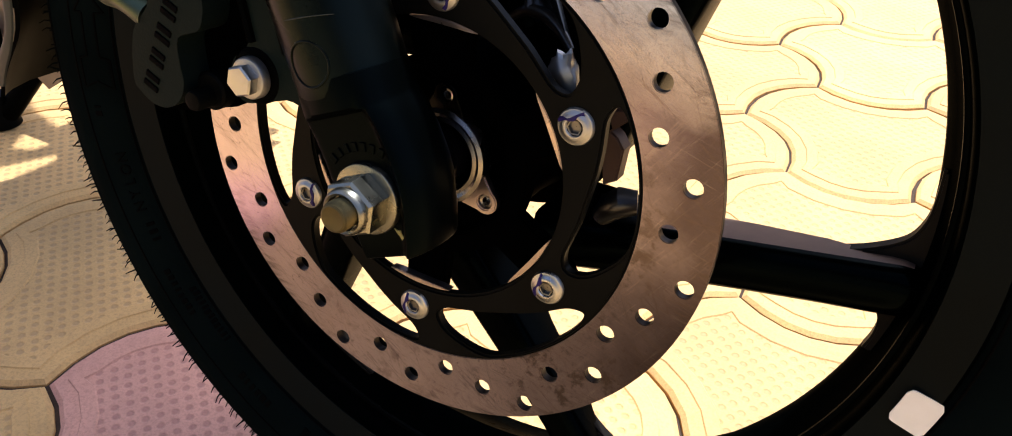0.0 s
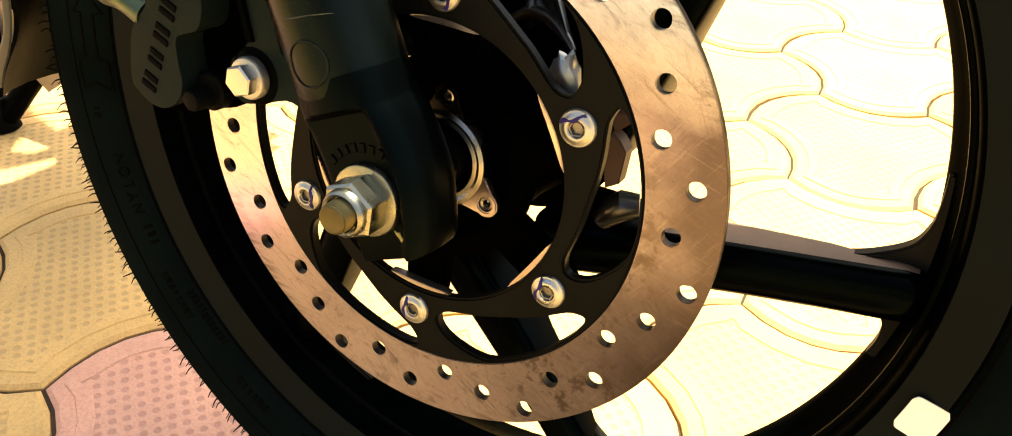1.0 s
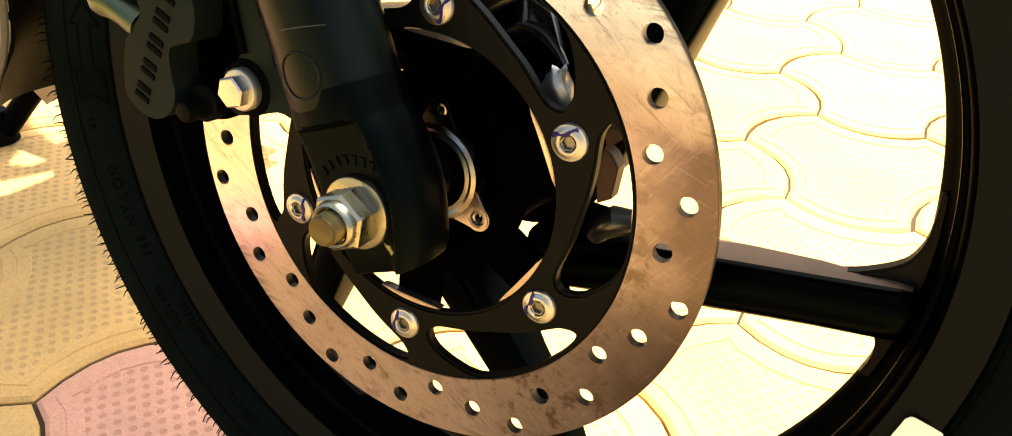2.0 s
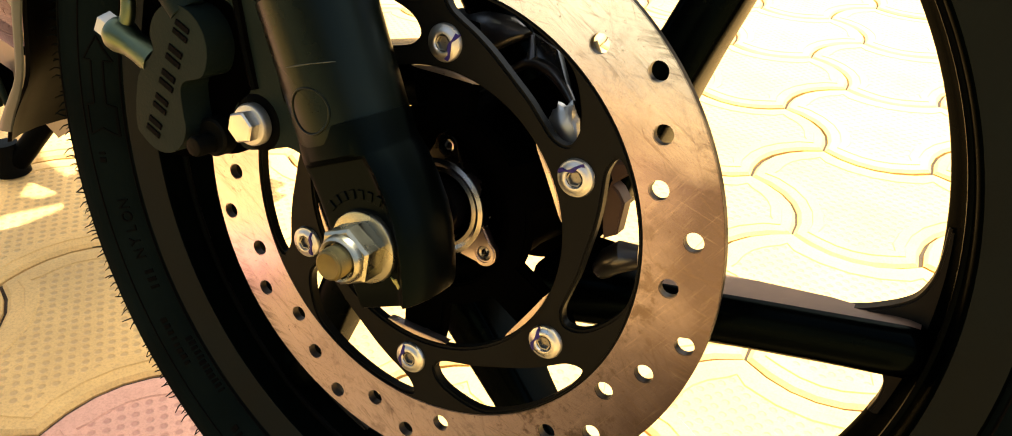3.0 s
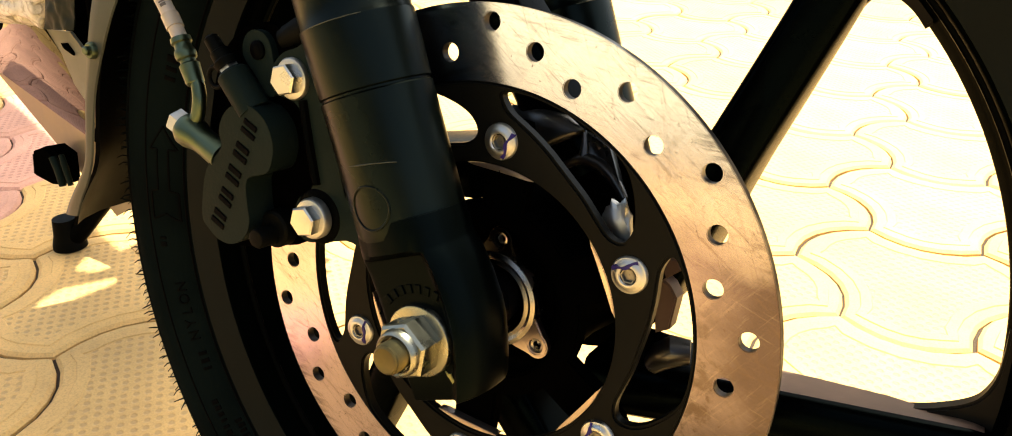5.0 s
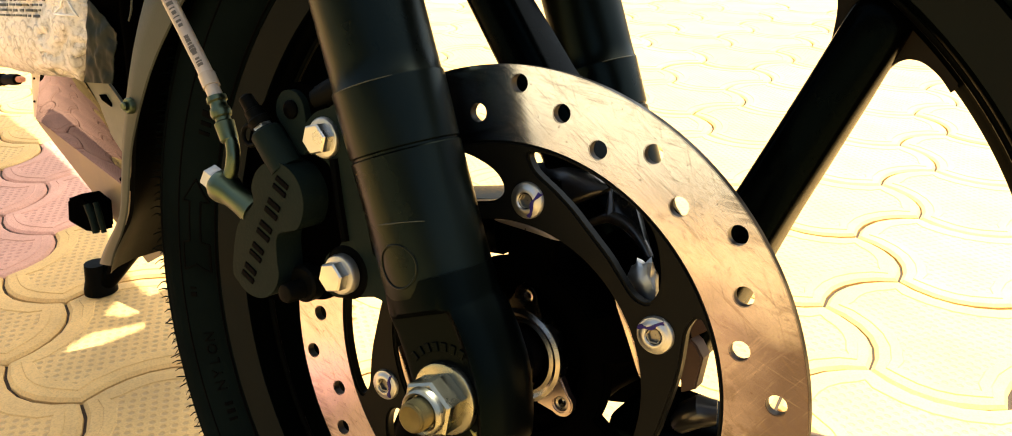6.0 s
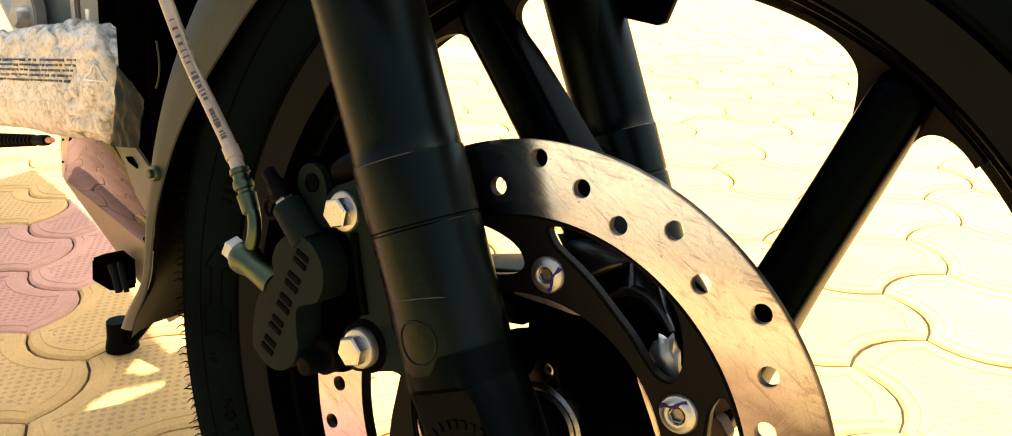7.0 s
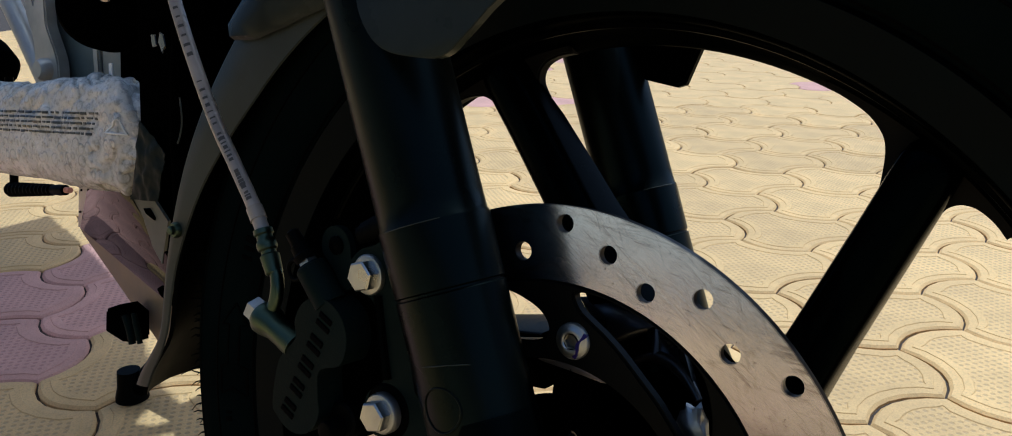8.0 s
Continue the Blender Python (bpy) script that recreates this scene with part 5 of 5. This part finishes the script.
for (xa, za), (xb, zb) in zip(tri, tri[1:] + tri[:1]):
    for k in range(8):
        hit_ = skin.ray_cast(Vector((xa + (xb - xa) * k / 8, -0.2, za + (zb - za) * k / 8)), Vector((0, 1, 0)))[0]
        line.append(hit_ + Vector((0, -0.0008, 0)) if hit_ else Vector((xa, 0.108, za)))
part("printed_triangle", tube(line + line[:1], 0.0009, 8), TAPE, wrap, shift=WRAP_SHIFT)
flap = bowed([(-0.4470, 0.0900, 0.1560), (-0.4120, 0.0885, 0.1310), (-0.4265, 0.0900, 0.0925), (-0.4680, 0.0920, 0.0910)], 0.002, 24, 0.0008)
for v in flap.verts:
    v.co.y += 0.0022 * noise.noise(v.co * 90) + 0.0008 * noise.noise(v.co * 260)
part("wrap_flap", flap, painted("thin_grey_film", (0.013, 0.016, 0.013), 0.5, dust=0.05, spec=0.05), wrap, "loose grey-green flap of film", shift=WRAP_SHIFT)
part("wrap_tag", block(-0.5758, -0.5700, 0.139, 0.1405, 0.190, 0.2065, 0.0004, 1), TAPE, wrap, shift=WRAP_SHIFT)
part("core", block(-0.82, -0.52, 0.126, 0.158, 0.112, 0.168, 0.01), painted("brown_card", (0.30, 0.21, 0.14), 0.7), wrap, shift=WRAP_SHIFT)

# ---- paving ----
def paver_material(name, base, dark, dotted):
    m = Nodes(name, base, 0.75)
    info = m.node("ShaderNodeObjectInfo")
    patch = m.noise(9, 6, rough=0.65)
    grit = m.noise(420, 4, rough=0.7)
    col = m.mix(m.ramp(patch, (0.38, (0, 0, 0)), (0.68, (1, 1, 1))), base, tuple(c * 0.78 for c in base))
    col = m.mix(m.ramp(grit, (0.45, (0, 0, 0)), (0.7, (0.45, 0.45, 0.45))), col, dark)
    hue = m.ramp(info.outputs["Random"], (0.0, (0.86, 0.84, 0.80)), (1.0, (1.08, 1.06, 1.02)))
    col = m.mix(1.0, col, hue, "MULTIPLY")
    under = None
    if dotted:
        c = m.node("ShaderNodeTexCoord")
        mp = m.node("ShaderNodeMapping", Scale=(92, 92, 92), Rotation=(0, 0, radians(40)))
        m.link(c.outputs["Object"], mp.inputs["Vector"])
        v = m.node("ShaderNodeTexVoronoi", Scale=1.0, Randomness=0.12)
        v.voronoi_dimensions = "2D"
        m.link(mp.outputs[0], v.inputs["Vector"])
        pit = m.ramp(v.outputs["Distance"], (0.20, (0, 0, 0)), (0.36, (1, 1, 1)))
        col = m.mix(m.ramp(v.outputs["Distance"], (0.18, (0.5, 0.5, 0.5)), (0.34, (0, 0, 0))), col, dark)
        under = m.bump(pit, 0.5, 0.002)
    else:
        w = m.node("ShaderNodeTexWave", Scale=95.0, Distortion=1.5)
        m.link(m.coords(), w.inputs["Vector"])
        under = m.bump(w.outputs["Fac"], 0.12, 0.0008)
    m.link(col, m.shader.inputs["Base Color"])
    m.bump(grit, 0.3, 0.0008, under)
    return m.mat


YELLOW, RED = (0.755, 0.475, 0.18), (0.68, 0.36, 0.27)
YELLOW_EDGE, YELLOW_TOP = paver_material("yellow_paver_edge", YELLOW, (0.30, 0.19, 0.09), False), paver_material("yellow_paver_top", YELLOW, (0.34, 0.22, 0.10), True)
RED_EDGE, RED_TOP = paver_material("red_paver_edge", RED, (0.30, 0.13, 0.10), False), paver_material("red_paver_top", RED, (0.32, 0.14, 0.11), True)

# the pavers tile by two steps of 0.24 m at sixty degrees; all edges are one arc from a P corner to a Q corner
V1, V2 = Vector((-0.0103, 0.2396)), Vector((0.2032, 0.1274))
P0, Q0 = Vector((0.0093, 0.7203)), Vector((0.0866, 0.6042))
SAG = 0.0265


def arc(p, q, n):
    d = q - p
    left = Vector((-d.y, d.x)).normalized()
    return [p + d * (i / n) + left * SAG * 4 * (i / n) * (1 - i / n) for i in range(n)]


def paver_outline(n):
    p1, p2, q1, q2 = P0 + V2 - V1, P0 + V2, Q0 + V1, Q0 + V2
    back = lambda p, q: (arc(p, q, n) + [q])[::-1][:-1]
    loop = arc(P0, Q0, n) + back(p1, Q0) + arc(p1, q2, n) + back(p2, q2) + arc(p2, q1, n) + back(P0, q1)
    return loop


CENTRE = sum((P0, Q0, P0 + V2 - V1, P0 + V2, Q0 + V1, Q0 + V2), Vector((0, 0))) / 6


def paver_mesh(name, n, rings_, mats):
    loop = [p - CENTRE for p in paver_outline(n)]
    k = len(loop)
    area = sum(loop[i].x * loop[(i + 1) % k].y - loop[(i + 1) % k].x * loop[i].y for i in range(k))
    if area < 0:
        loop = loop[::-1]
    norm = []
    for i in range(k):
        d = (loop[(i + 1) % k] - loop[i - 1]).normalized()
        norm.append(Vector((-d.y, d.x)))
    bm = bmesh.new()
    rows = [[bm.verts.new((loop[i].x + norm[i].x * inset, loop[i].y + norm[i].y * inset, z)) for i in range(k)] for inset, z in rings_]
    for p, q in zip(rows, rows[1:]):
        for i in range(k):
            bm.faces.new((p[i], p[(i + 1) % k], q[(i + 1) % k], q[i]))
    top = bm.faces.new(rows[-1])
    top.material_index = 1
    bmesh.ops.triangulate(bm, faces=[top])
    return mesh_of(name, bm, mats, 25)


NEAR_RINGS = ((0.0015, -0.020), (0.0019, -0.0045), (0.0060, -0.0012), (0.0175, 0.0), (0.0185, 0.0012), (0.0300, 0.0012), (0.0312, 0.0))
near_yellow = paver_mesh("paver", 6, NEAR_RINGS, (YELLOW_EDGE, YELLOW_TOP))
near_red = paver_mesh("paver", 6, NEAR_RINGS, (RED_EDGE, RED_TOP))

sand = Nodes("joint_sand", (0.05, 0.03, 0.018), 0.9)
sand.link(sand.mix(sand.noise(30, 6), (0.065, 0.040, 0.022), (0.03, 0.018, 0.010)), sand.shader.inputs["Base Color"])
sand.bump(sand.noise(300, 4), 0.5, 0.002)
bm = bmesh.new()
bmesh.ops.create_grid(bm, x_segments=6, y_segments=6, size=400)
bmesh.ops.translate(bm, verts=bm.verts[:], vec=(0, 0, -0.0075))
ground = new("ground", mesh_of("ground", bm, sand.mat))
tagged(ground, "sandy bed under interlocking concrete pavers", "ground", kind="structure")
pavement = thing("pavement", Matrix.Identity(4), "interlocking yellow and red concrete pavers with dotted tops", "paving")
tagged(pavement, kind="structure")

RED_SPOTS = [Vector(p) for p in ((-0.24, -0.01), (-0.62, -0.22), (-0.80, -0.12), (-0.75, -0.36), (-0.55, -0.42), (-0.95, -0.30), (-1.02, 0.27), (-1.28, 0.36), (-1.11, 0.40), (-1.33, 0.47), (-1.86, 2.45), (-2.05, 2.40), (-1.70, 2.62))]
red_cells = set()
cells = {}
for a in range(-60, 70):
    for b in range(-60, 60):
        c = CENTRE + V1 * a + V2 * b
        if -7.5 < c.x < 4.5 and -3.0 < c.y < 8.5:
            cells[(a, b)] = c
for s in RED_SPOTS:
    red_cells.add(min(cells, key=lambda k: (cells[k] - s).length))
red_cells.update(k for k, c in cells.items() if -2.15 < c.x < -1.25 and -0.42 < c.y < (0.34 if c.x < -1.7 else 0.24))
rnd = random.Random(21)
order = sorted(cells, key=lambda k: (cells[k] - Vector((-0.35, 0.75))).length)
near, far = order[:290], order[290:]
for k in near:
    c = cells[k]
    ob = new("paver", near_red if k in red_cells else near_yellow)
    ob.parent = pavement
    ob.matrix_local = Matrix.Translation((c.x, c.y, rnd.uniform(-0.0016, 0.0012))) @ Euler((rnd.gauss(0, 0.004), rnd.gauss(0, 0.004), rnd.gauss(0, 0.003))).to_matrix().to_4x4()

# pavers farther off, joined
loop = [p - CENTRE for p in paver_outline(3)]
if sum(loop[i].x * loop[(i + 1) % 18].y - loop[(i + 1) % 18].x * loop[i].y for i in range(18)) < 0:
    loop = loop[::-1]
norm = []
for i in range(18):
    d = (loop[(i + 1) % 18] - loop[i - 1]).normalized()
    norm.append(Vector((-d.y, d.x)))
verts, faces, mats = [], [], []
for k in far:
    c = cells[k]
    z0 = rnd.uniform(-0.0016, 0.0012)
    base = len(verts)
    red = k in red_cells or rnd.random() < 0.03
    for inset, z in ((0.0010, -0.016), (0.0014, -0.0025), (0.0050, 0.0)):
        verts += [(c.x + loop[i].x + norm[i].x * inset, c.y + loop[i].y + norm[i].y * inset, z + z0) for i in range(18)]
    for ring_ in (0, 18):
        for i in range(18):
            j = (i + 1) % 18
            faces.append((base + ring_ + i, base + ring_ + j, base + ring_ + 18 + j, base + ring_ + 18 + i))
            mats.append(2 if red else 0)
    faces.append(tuple(range(base + 36, base + 54)))
    mats.append(3 if red else 1)
me = bpy.data.meshes.new("far_pavers")
me.from_pydata(verts, [], faces)
for one in (YELLOW_EDGE, YELLOW_TOP, RED_EDGE, RED_TOP):
    me.materials.append(one)
me.polygons.foreach_set("material_index", mats)
rest = new("far_pavers", me)
rest.parent = pavement
tagged(rest, "joined interlocking pavers farther off", kind="stuff")
